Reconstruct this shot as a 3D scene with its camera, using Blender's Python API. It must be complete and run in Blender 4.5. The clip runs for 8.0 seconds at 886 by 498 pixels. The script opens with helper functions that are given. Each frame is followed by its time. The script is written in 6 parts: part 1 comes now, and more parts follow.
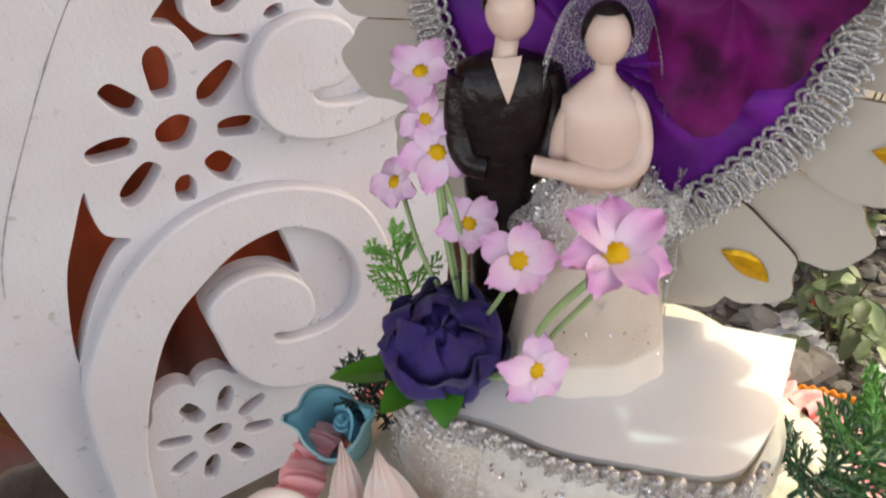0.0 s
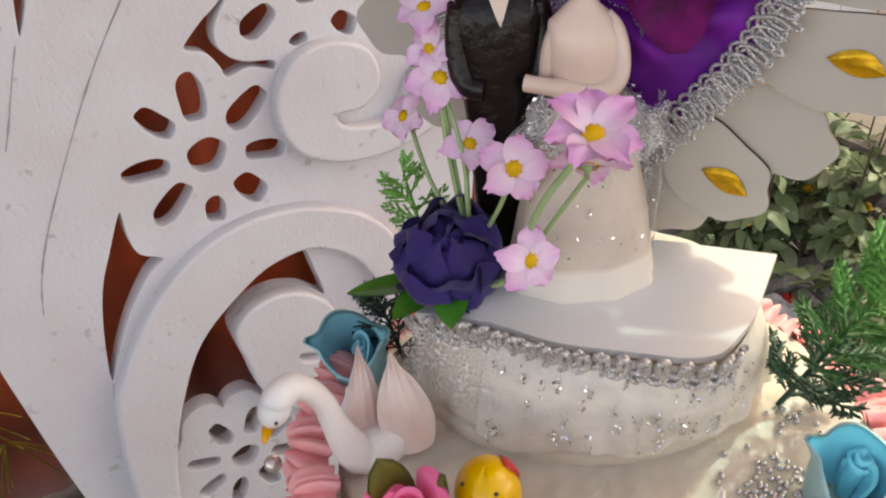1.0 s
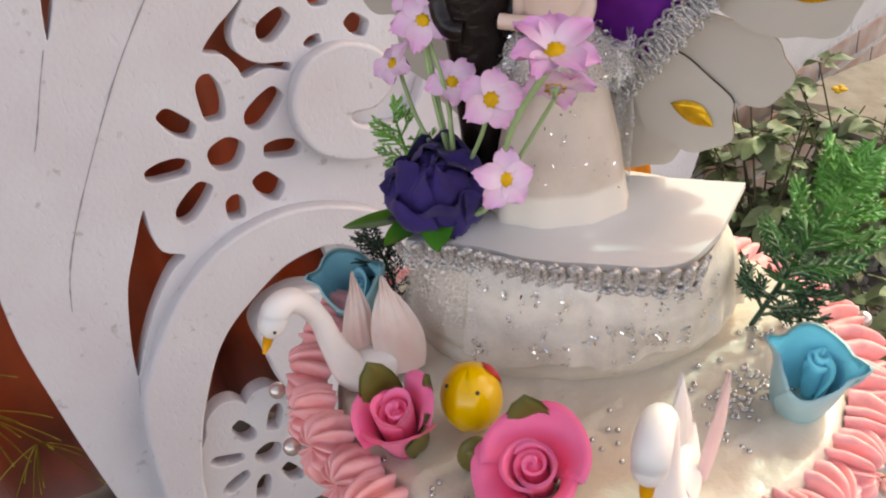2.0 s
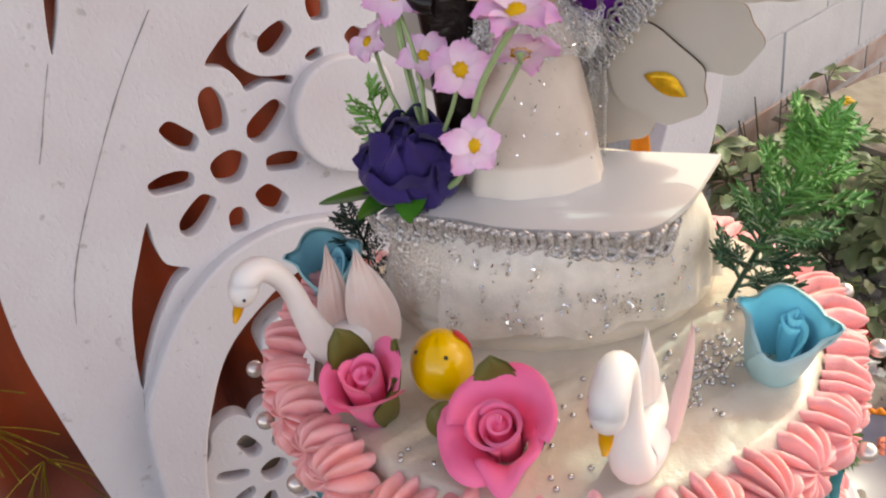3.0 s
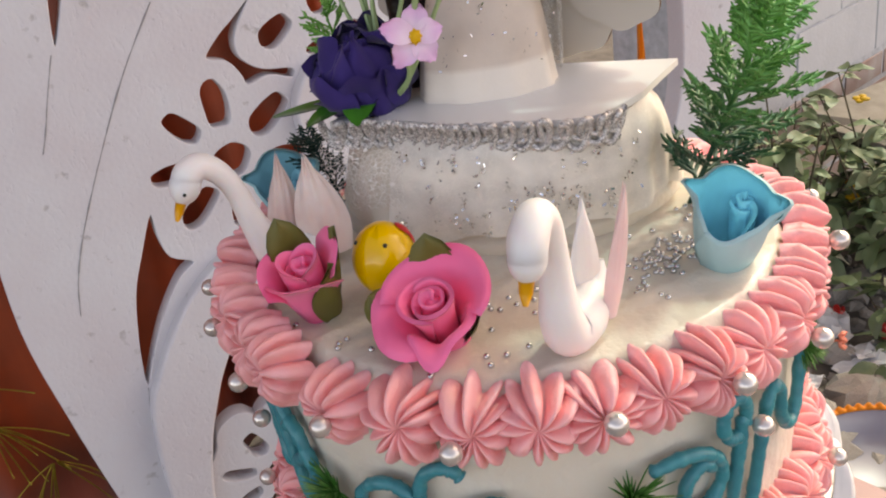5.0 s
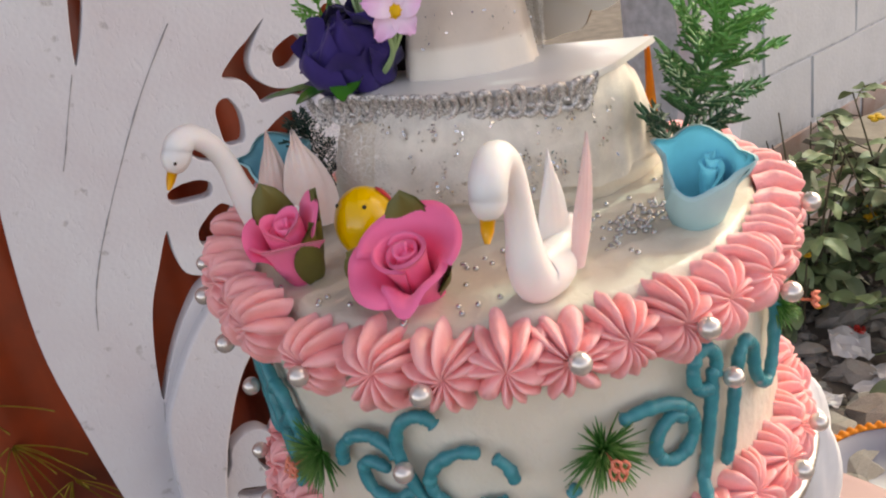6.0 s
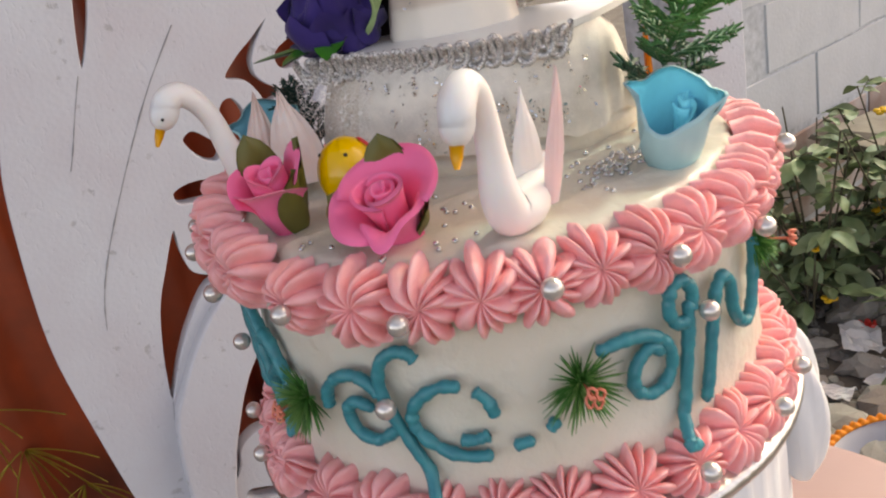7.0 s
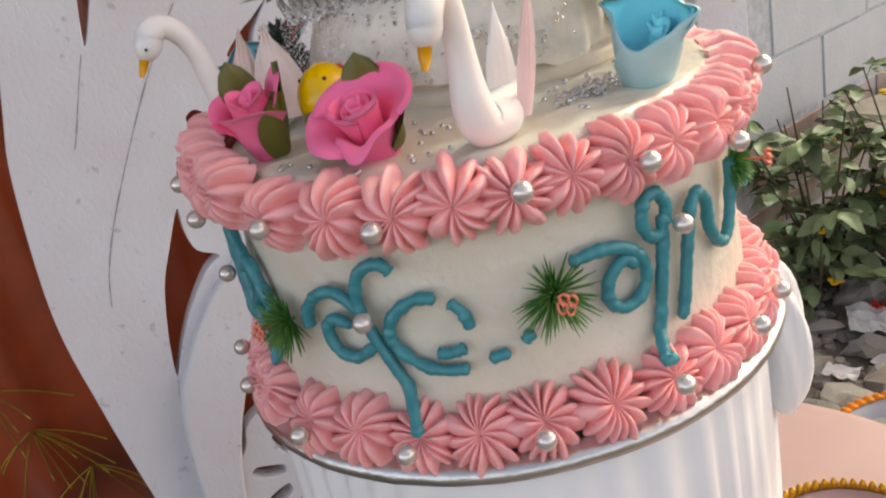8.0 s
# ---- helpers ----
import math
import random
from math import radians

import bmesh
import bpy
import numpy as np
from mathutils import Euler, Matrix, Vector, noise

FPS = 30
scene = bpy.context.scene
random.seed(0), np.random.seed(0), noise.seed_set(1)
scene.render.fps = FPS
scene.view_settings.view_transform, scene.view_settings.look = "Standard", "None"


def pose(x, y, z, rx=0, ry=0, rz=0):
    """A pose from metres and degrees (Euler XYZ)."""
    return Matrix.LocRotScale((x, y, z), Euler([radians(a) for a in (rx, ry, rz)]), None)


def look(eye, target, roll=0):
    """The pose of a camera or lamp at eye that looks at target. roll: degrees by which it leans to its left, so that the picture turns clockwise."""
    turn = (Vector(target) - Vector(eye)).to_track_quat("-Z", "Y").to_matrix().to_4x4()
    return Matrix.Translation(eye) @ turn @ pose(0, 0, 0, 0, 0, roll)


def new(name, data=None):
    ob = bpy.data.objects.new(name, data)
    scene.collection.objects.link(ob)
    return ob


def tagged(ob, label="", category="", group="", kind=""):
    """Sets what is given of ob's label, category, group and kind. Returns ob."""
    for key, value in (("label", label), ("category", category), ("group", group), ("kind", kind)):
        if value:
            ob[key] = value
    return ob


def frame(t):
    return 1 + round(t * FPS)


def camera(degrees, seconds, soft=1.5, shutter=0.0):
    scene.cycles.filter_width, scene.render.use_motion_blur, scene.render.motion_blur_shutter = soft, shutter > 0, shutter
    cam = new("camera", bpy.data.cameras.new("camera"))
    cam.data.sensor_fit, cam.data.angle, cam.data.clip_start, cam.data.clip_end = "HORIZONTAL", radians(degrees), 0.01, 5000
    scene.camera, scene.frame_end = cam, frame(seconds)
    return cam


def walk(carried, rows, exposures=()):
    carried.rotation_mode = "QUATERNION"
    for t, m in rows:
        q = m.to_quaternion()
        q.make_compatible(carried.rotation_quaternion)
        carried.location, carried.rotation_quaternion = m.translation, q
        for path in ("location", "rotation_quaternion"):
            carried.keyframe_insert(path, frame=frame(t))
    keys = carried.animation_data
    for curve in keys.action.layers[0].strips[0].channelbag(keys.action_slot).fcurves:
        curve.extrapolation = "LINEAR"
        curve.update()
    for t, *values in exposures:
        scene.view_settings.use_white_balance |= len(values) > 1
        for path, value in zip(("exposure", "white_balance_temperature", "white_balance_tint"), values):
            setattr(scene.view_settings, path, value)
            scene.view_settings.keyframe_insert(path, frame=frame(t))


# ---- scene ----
cam = camera(56.0, 8.0, soft=2.0, shutter=0.5)
# seconds, eye, target, roll
PATH = [
    (0, (-0.0559, -0.2069, 1.2070), (-0.0576, 0.1937, 0.9079), -3.55),
    (0.5, (-0.0539, -0.2343, 1.1905), (-0.0630, 0.1757, 0.9044), -4.66),
    (1, (-0.0508, -0.2665, 1.1790), (-0.0659, 0.1546, 0.9098), -5.50),
    (1.5, (-0.0462, -0.2928, 1.1674), (-0.0684, 0.1352, 0.9098), -6.84),
    (1.7, (-0.0422, -0.3011, 1.1626), (-0.0681, 0.1266, 0.9049), -7.10),
    (3, (-0.0198, -0.3228, 1.1327), (-0.0574, 0.1144, 0.8931), -8.62),
    (3.5, (-0.0121, -0.3230, 1.1106), (-0.0525, 0.1162, 0.8751), -8.75),
    (4, (-0.0049, -0.3279, 1.0979), (-0.0475, 0.1132, 0.8665), -8.81),
    (4.5, (-0.0000, -0.3364, 1.0836), (-0.0454, 0.1083, 0.8595), -9.24),
    (5.8, (0.0198, -0.3578, 1.0601), (-0.0428, 0.0922, 0.8514), -11.01),
    (6, (0.0224, -0.3639, 1.0514), (-0.0413, 0.0905, 0.8529), -10.93),
    (6.5, (0.0262, -0.3694, 1.0383), (-0.0405, 0.0863, 0.8437), -11.34),
    (7, (0.0322, -0.3804, 1.0260), (-0.0382, 0.0773, 0.8374), -12.26),
    (7.5, (0.0440, -0.3981, 1.0121), (-0.0311, 0.0606, 0.8279), -12.88),
    (8, (0.0410, -0.3956, 0.9958), (-0.0362, 0.0616, 0.8087), -12.91),
]
EXPOSURES = [(0.0, 2.70, 13000, 13), (1.0, 2.58, 12900, 15), (3.0, 2.56, 12700, 18), (4.5, 2.46, 12500, 18), (8.0, 2.36, 12000, 14)]
walk(cam, [(t, look(eye, target, roll)) for t, eye, target, roll in PATH], EXPOSURES)

# ---- light: one bright lamp-like sun from behind on the right, soft sky over all ----
SUN_DIR = Vector((0.58, 0.56, 0.84)).normalized()
sun_data = bpy.data.lights.new("sun", "SUN")
sun_data.energy, sun_data.angle, sun_data.color = 0.37, radians(2.0), (0.36, 0.76, 1.0)
sun = new("sun", sun_data)
sun.matrix_world = look(SUN_DIR * 5, (0, 0, 0))
world = bpy.data.worlds.new("world")
scene.world = world
world.use_nodes = True
wn = world.node_tree
sky = wn.nodes.new("ShaderNodeTexSky")
sky.sky_type, sky.sun_disc = "NISHITA", False
sky.sun_elevation = math.asin(SUN_DIR.z)
sky.sun_rotation = math.atan2(SUN_DIR.x, SUN_DIR.y)
sky.air_density, sky.dust_density, sky.ozone_density = 0.35, 1.1, 0.0
wn.links.new(sky.outputs[0], wn.nodes["Background"].inputs[0])
wn.nodes["Background"].inputs[1].default_value = 0.15


# ---- materials ----
def mat(name, color, rough=0.5, metal=0.0, var=0.12, scale=40.0, bump=0.0, bscale=200.0, color2=None, sss=0.0, detail=4.0,
        per_object=0.0, spec=0.5, sheen=0.0, coat=0.0, deep=0.004):
    m = bpy.data.materials.new(name)
    m.use_nodes = True
    nt = m.node_tree
    b = nt.nodes["Principled BSDF"]
    b.inputs["Roughness"].default_value, b.inputs["Metallic"].default_value = rough, metal
    b.inputs["Specular IOR Level"].default_value = spec
    b.inputs["Sheen Weight"].default_value = sheen
    b.inputs["Coat Weight"].default_value = coat
    if sss:
        b.inputs["Subsurface Weight"].default_value = sss
        b.inputs["Subsurface Radius"].default_value = (1.0, 0.6, 0.45)
        b.inputs["Subsurface Scale"].default_value = deep
    tc = nt.nodes.new("ShaderNodeTexCoord")
    n1 = nt.nodes.new("ShaderNodeTexNoise")
    n1.inputs["Scale"].default_value, n1.inputs["Detail"].default_value = scale, detail
    nt.links.new(tc.outputs["Object"], n1.inputs["Vector"])
    ramp = nt.nodes.new("ShaderNodeMapRange")
    ramp.inputs[1].default_value, ramp.inputs[2].default_value = 0.3, 0.7
    nt.links.new(n1.outputs["Fac"], ramp.inputs[0])
    mix = nt.nodes.new("ShaderNodeMix")
    mix.data_type = "RGBA"
    other = color2 or tuple(c * (1 - var) for c in color)
    mix.inputs[6].default_value, mix.inputs[7].default_value = (*color, 1), (*other, 1)
    nt.links.new(ramp.outputs[0], mix.inputs[0])
    out = mix.outputs[2]
    if per_object:
        oi = nt.nodes.new("ShaderNodeObjectInfo")
        hsv = nt.nodes.new("ShaderNodeHueSaturation")
        mr = nt.nodes.new("ShaderNodeMapRange")
        mr.inputs[3].default_value, mr.inputs[4].default_value = 1 - per_object, 1 + per_object
        nt.links.new(oi.outputs["Random"], mr.inputs[0])
        nt.links.new(mr.outputs[0], hsv.inputs["Value"])
        nt.links.new(out, hsv.inputs["Color"])
        out = hsv.outputs[0]
    nt.links.new(out, b.inputs["Base Color"])
    if bump:
        n2 = nt.nodes.new("ShaderNodeTexNoise")
        n2.inputs["Scale"].default_value, n2.inputs["Detail"].default_value = bscale, 5.0
        nt.links.new(tc.outputs["Object"], n2.inputs["Vector"])
        bp = nt.nodes.new("ShaderNodeBump")
        bp.inputs["Strength"].default_value, bp.inputs["Distance"].default_value = bump, 0.3 / bscale
        nt.links.new(n2.outputs["Fac"], bp.inputs["Height"])
        nt.links.new(bp.outputs[0], b.inputs["Normal"])
    return m


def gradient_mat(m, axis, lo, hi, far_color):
    """Blends the base colour towards far_color along one of the object's own axes."""
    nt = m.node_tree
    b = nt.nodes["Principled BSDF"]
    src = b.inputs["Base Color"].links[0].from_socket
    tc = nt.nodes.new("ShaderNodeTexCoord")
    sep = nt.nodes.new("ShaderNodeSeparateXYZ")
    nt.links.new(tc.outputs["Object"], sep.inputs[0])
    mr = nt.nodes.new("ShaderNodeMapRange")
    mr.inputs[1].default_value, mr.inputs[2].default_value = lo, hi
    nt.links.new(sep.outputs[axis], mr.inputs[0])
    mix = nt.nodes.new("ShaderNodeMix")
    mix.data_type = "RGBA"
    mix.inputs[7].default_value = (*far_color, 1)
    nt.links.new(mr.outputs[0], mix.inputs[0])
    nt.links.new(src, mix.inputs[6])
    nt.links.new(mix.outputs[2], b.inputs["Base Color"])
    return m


def net_mat(name, color, cell, thread, haze, metal=0.0, least=0.4):
    """Tulle: a fine net of threads with holes between them, by the mesh's UV in metres."""
    m = mat(name, color, 0.5, metal, 0.1, 60)
    nt = m.node_tree
    b = nt.nodes["Principled BSDF"]
    tc = nt.nodes.new("ShaderNodeTexCoord")
    vo = nt.nodes.new("ShaderNodeTexVoronoi")
    vo.feature = "DISTANCE_TO_EDGE"
    vo.inputs["Scale"].default_value, vo.inputs["Randomness"].default_value = 1 / cell, 0.85
    nt.links.new(tc.outputs["UV"], vo.inputs["Vector"])
    lt = nt.nodes.new("ShaderNodeMath")
    lt.operation = "LESS_THAN"
    lt.inputs[1].default_value = thread
    nt.links.new(vo.outputs["Distance"], lt.inputs[0])
    no = nt.nodes.new("ShaderNodeTexNoise")
    no.inputs["Scale"].default_value = 90
    nt.links.new(tc.outputs["UV"], no.inputs["Vector"])
    mr = nt.nodes.new("ShaderNodeMapRange")
    mr.inputs[1].default_value, mr.inputs[2].default_value = 0.35, 0.75
    mr.inputs[3].default_value, mr.inputs[4].default_value = haze * least, haze
    nt.links.new(no.outputs["Fac"], mr.inputs[0])
    mx = nt.nodes.new("ShaderNodeMath")
    mx.operation = "MAXIMUM"
    nt.links.new(lt.outputs[0], mx.inputs[0])
    nt.links.new(mr.outputs[0], mx.inputs[1])
    nt.links.new(mx.outputs[0], b.inputs["Alpha"])
    return m


def foam_mat(name, color):
    """White painted polystyrene: fine beads and small pits that are grey inside."""
    m = mat(name, color, 0.75, 0, 0.1, 7, 0, color2=(color[0] * 0.94, color[1] * 0.87, color[2] * 0.87), detail=7)
    nt = m.node_tree
    b = nt.nodes["Principled BSDF"]
    tc = nt.nodes.new("ShaderNodeTexCoord")
    v = nt.nodes.new("ShaderNodeTexVoronoi")
    v.inputs["Scale"].default_value = 150
    nt.links.new(tc.outputs["Object"], v.inputs["Vector"])
    n = nt.nodes.new("ShaderNodeTexNoise")
    n.inputs["Scale"].default_value, n.inputs["Detail"].default_value = 42, 7
    nt.links.new(tc.outputs["Object"], n.inputs["Vector"])
    pit = nt.nodes.new("ShaderNodeMapRange")
    pit.inputs[1].default_value, pit.inputs[2].default_value = 0.655, 0.72
    nt.links.new(n.outputs["Fac"], pit.inputs[0])
    sub = nt.nodes.new("ShaderNodeMath")
    sub.operation = "MULTIPLY_ADD"
    sub.inputs[1].default_value = -16.0
    nt.links.new(pit.outputs[0], sub.inputs[0])
    mp = nt.nodes.new("ShaderNodeMapping")
    mp.inputs["Scale"].default_value = (150, 60, 100)
    nt.links.new(tc.outputs["Object"], mp.inputs["Vector"])
    n3 = nt.nodes.new("ShaderNodeTexNoise")
    n3.inputs["Scale"].default_value, n3.inputs["Detail"].default_value = 1.0, 4
    nt.links.new(mp.outputs[0], n3.inputs["Vector"])
    dent = nt.nodes.new("ShaderNodeMapRange")
    dent.inputs[1].default_value, dent.inputs[2].default_value = 0.60, 0.68
    dent.inputs[3].default_value, dent.inputs[4].default_value = 0.0, -7.0
    nt.links.new(n3.outputs["Fac"], dent.inputs[0])
    both = nt.nodes.new("ShaderNodeMath")
    nt.links.new(dent.outputs[0], both.inputs[0])
    nt.links.new(v.outputs["Distance"], both.inputs[1])
    nt.links.new(both.outputs[0], sub.inputs[2])
    bp = nt.nodes.new("ShaderNodeBump")
    bp.inputs["Strength"].default_value, bp.inputs["Distance"].default_value = 0.21, 0.0016
    nt.links.new(sub.outputs[0], bp.inputs["Height"])
    nt.links.new(bp.outputs[0], b.inputs["Normal"])
    src = b.inputs["Base Color"].links[0].from_socket
    mix = nt.nodes.new("ShaderNodeMix")
    mix.data_type = "RGBA"
    mix.inputs[7].default_value = (0.33, 0.31, 0.3, 1)
    fac = nt.nodes.new("ShaderNodeMath")
    fac.operation = "MULTIPLY"
    fac.inputs[1].default_value = 0.55
    nt.links.new(pit.outputs[0], fac.inputs[0])
    nt.links.new(fac.outputs[0], mix.inputs[0])
    nt.links.new(src, mix.inputs[6])
    nt.links.new(mix.outputs[2], b.inputs["Base Color"])
    return m


CREAM = mat("cream_icing", (0.72, 0.655, 0.56), 0.32, 0, 0.06, 30, 0.6, 140, sss=0.15, color2=(0.68, 0.60, 0.49))
PINK = mat("pink_icing", (0.98, 0.44, 0.45), 0.45, 0, 0.12, 120, 0.6, 420, sss=0.25, color2=(0.94, 0.385, 0.37), per_object=0.05)
TEAL = mat("teal_icing", (0.0, 0.26, 0.29), 0.36, 0, 0.2, 150, 0.35, 500, color2=(0.0, 0.19, 0.23))
PEARL = mat("pearl", (0.74, 0.67, 0.62), 0.22, 0.6, 0.12, 90, coat=0.3)
DRAGEE = mat("silver_sugar", (0.62, 0.61, 0.6), 0.22, 1.0, 0.1, 200)
ROSE_PINK = mat("hot_pink_fondant", (1.0, 0.185, 0.37), 0.55, 0, 0.1, 60, 0.08, 300, color2=(1.0, 0.145, 0.32), spec=0.3, sheen=0.15)
ROSE_BLUE = mat("powder_blue_fondant", (0.32, 0.57, 0.59), 0.5, 0, 0.1, 60, 0.06, 300, color2=(0.27, 0.51, 0.54))
# inner blue, brightened to stand for light passing through the thin petals
ROSE_BLUE_IN = mat("lit_blue_fondant", (0.08, 0.76, 0.88), 0.5, 0, 0.1, 60, 0.06, 300)
ROSE_TEAL_IN = mat("deep_teal_fondant", (0.14, 0.52, 0.62), 0.5, 0, 0.1, 60)
ROSE_TEAL = mat("teal_fondant", (0.26, 0.62, 0.66), 0.5, 0, 0.15, 60, 0.06, 300)
OLIVE = mat("olive_fondant", (0.14, 0.13, 0.025), 0.5, 0, 0.2, 80, 0.1, 300)
YELLOW = mat("yellow_candy", (0.92, 0.50, 0.0), 0.28, 0, 0.08, 60, coat=0.3)
RED_CANDY = mat("red_candy", (0.62, 0.02, 0.02), 0.3, 0, 0.1, 60)
ORANGE = mat("orange_beak", (0.86, 0.36, 0.01), 0.4, 0, 0.1, 60)
BLACK = mat("black_dot", (0.02, 0.018, 0.015), 0.4)
SWAN = mat("white_sugar_paste", (0.84, 0.785, 0.755), 0.4, 0, 0.04, 60, 0.05, 200, sss=0.3)
SWAN_WING = mat("blush_sugar_paste", (0.78, 0.54, 0.47), 0.4, 0, 0.15, 60, 0.05, 200, sss=0.3, color2=(0.80, 0.67, 0.61))
SWAN_TAIL = mat("rose_sugar_paste", (0.86, 0.60, 0.58), 0.4, 0, 0.1, 60, sss=0.3)
PURPLE = mat("purple_cloth", (0.040, 0.022, 0.165), 0.75, 0, 0.4, 60, 0.25, 900, sheen=0.15, spec=0.25)
SATIN = mat("violet_satin", (0.25, 0.016, 0.36), 0.5, 0, 0.3, 30, 0.1, 300, color2=(0.09, 0.008, 0.16), spec=0.2)
MAGENTA = mat("wine_satin", (0.04, 0.002, 0.025), 0.5, 0, 0.3, 60, color2=(0.24, 0.008, 0.15), spec=0.2)
LEAF = mat("plastic_leaf", (0.03, 0.25, 0.02), 0.35, 0, 0.35, 60, 0.1, 300)
# dark green low on the sprig, bright green towards its tip
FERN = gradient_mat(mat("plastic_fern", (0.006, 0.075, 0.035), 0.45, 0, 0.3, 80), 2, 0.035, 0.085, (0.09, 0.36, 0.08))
FERN_LIGHT = mat("light_fern", (0.12, 0.46, 0.07), 0.45, 0, 0.3, 80, color2=(0.20, 0.56, 0.14))
FERN_DARK = mat("dark_fern", (0.006, 0.05, 0.035), 0.45, 0, 0.3, 80)
# darker at the foot of the tuft, paler towards the blade ends
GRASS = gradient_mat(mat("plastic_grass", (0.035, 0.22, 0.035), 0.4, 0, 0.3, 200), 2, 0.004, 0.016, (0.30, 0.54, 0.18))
STEM = mat("pale_green_stem", (0.33, 0.48, 0.22), 0.5, 0, 0.2, 90)
PETAL = gradient_mat(mat("lilac_petal", (0.87, 0.66, 0.77), 0.6, 0, 0.1, 90, 0.1, 300, color2=(0.82, 0.54, 0.70), sss=0.2), 0, 0.005, 0.015, (0.80, 0.35, 0.62))
PETAL_EYE = mat("yellow_flower_eye", (0.80, 0.42, 0.0), 0.6, 0, 0.15, 300, 0.3, 600)
BOARD_WHITE = mat("white_card", (0.79, 0.78, 0.745), 0.35, 0, 0.03, 20)


def sequin_mat(name, dark, bright, cell):
    """Metal thread with a grain of dull and bright specks."""
    m = mat(name, bright, 0.45, 0.45)
    nt = m.node_tree
    b = nt.nodes["Principled BSDF"]
    tc = nt.nodes.new("ShaderNodeTexCoord")
    v = nt.nodes.new("ShaderNodeTexVoronoi")
    v.inputs["Scale"].default_value = 1 / cell
    nt.links.new(tc.outputs["Object"], v.inputs["Vector"])
    sep = nt.nodes.new("ShaderNodeSeparateXYZ")
    nt.links.new(v.outputs["Color"], sep.inputs[0])
    mix = nt.nodes.new("ShaderNodeMix")
    mix.data_type = "RGBA"
    mix.inputs[6].default_value, mix.inputs[7].default_value = (*dark, 1), (*bright, 1)
    nt.links.new(sep.outputs[0], mix.inputs[0])
    nt.links.new(mix.outputs[2], b.inputs["Base Color"])
    bp = nt.nodes.new("ShaderNodeBump")
    bp.inputs["Strength"].default_value, bp.inputs["Distance"].default_value = 0.9, cell * 0.6
    nt.links.new(sep.outputs[1], bp.inputs["Height"])
    nt.links.new(bp.outputs[0], b.inputs["Normal"])
    return m


BRAID = sequin_mat("silver_braid", (0.24, 0.22, 0.205), (0.84, 0.81, 0.78), 0.0006)
GLITTER = mat("silver_fleck", (0.80, 0.78, 0.76), 0.18, 1.0, 0.1, 90)
TULLE = net_mat("white_tulle", (0.84, 0.78, 0.69), 0.0017, 0.015, 0.98, 0.0, 0.78)
NET = net_mat("coarse_net", (0.84, 0.80, 0.74), 0.0026, 0.035, 0.03)
VEIL = net_mat("veil_tulle", (0.78, 0.76, 0.78), 0.0012, 0.05, 0.16)
TULLE_GREY = net_mat("silver_tulle", (0.72, 0.70, 0.67), 0.0010, 0.055, 0.20, 0.2)
SUIT = mat("black_paint", (0.012, 0.006, 0.006), 0.30, 0, 0.3, 90, 0.6, 170, spec=0.35)
SKIN = mat("pale_doll_paint", (0.81, 0.585, 0.485), 0.24, 0, 0.05, 90, 0.15, 160, sss=0.15)
DRESS = gradient_mat(mat("ivory_dress", (0.67, 0.54, 0.45), 0.45, 0, 0.14, 70, 0.15, 200), 2, 0.0150, 0.0125, (0.78, 0.69, 0.60))
GOLD = mat("gold_leaf", (0.72, 0.36, 0.02), 0.3, 0.65, 0.3, 300, 0.3, 900)
CARD = mat("ivory_card", (0.52, 0.465, 0.405), 0.5, 0, 0.05, 40)
BURNT = mat("burnt_board_edge", (0.10, 0.045, 0.02), 0.7, 0, 0.4, 200)
FOIL = mat("silver_foil", (0.62, 0.61, 0.60), 0.36, 1.0, 0.1, 90, 0.4, 260)
CLOTH = mat("white_satin_cloth", (0.80, 0.78, 0.78), 0.45, 0, 0.06, 20, 0.1, 200, sheen=0.2)
PINK_CLOTH = mat("pink_table_cloth", (0.44, 0.285, 0.28), 0.5, 0, 0.08, 12, 0.1, 400)
ORANGE_PAPER = mat("orange_crepe", (0.86, 0.24, 0.01), 0.6, 0, 0.15, 60, 0.3, 300)
CORAL = mat("coral_net", (0.88, 0.24, 0.15), 0.5, 0, 0.15, 60)
PLASTIC_GREY = mat("pale_plate", (0.25, 0.26, 0.31), 0.35, 0, 0.06, 20)
GOLD_TRIM = mat("gold_trim", (0.70, 0.36, 0.05), 0.32, 0.8, 0.3, 400, 0.4, 800)
FOAM = foam_mat("painted_foam", (0.625, 0.638, 0.665))
PENCIL = mat("pencil_grey", (0.36, 0.35, 0.36), 0.7, 0, 0.3, 200)
CURTAIN = mat("brown_red_curtain", (0.47, 0.056, 0.009), 0.42, 0, 0.4, 7, 0.15, 500, color2=(0.19, 0.030, 0.008), sheen=0.2)
# party light falling on the curtain, given as a gold colour
LIGHT_STREAK = mat("light_streak", (0.42, 0.30, 0.04), 0.35, 0.6, 0.4, 60)
SOIL = mat("soil", (0.075, 0.062, 0.05), 0.9, 0, 0.5, 14, 0.8, 90, color2=(0.14, 0.12, 0.10), detail=8)
STONE = mat("grey_stone", (0.32, 0.295, 0.265), 0.85, 0, 0.35, 40, 0.5, 160, color2=(0.19, 0.175, 0.155), per_object=0.35)
PAINTED = mat("white_painted_block", (0.48, 0.51, 0.54), 0.65, 0, 0.12, 12, 0.4, 120, color2=(0.43, 0.46, 0.49), per_object=0.04)
MORTAR = mat("grey_mortar", (0.50, 0.53, 0.56), 0.9, 0, 0.3, 60, 0.5, 200)
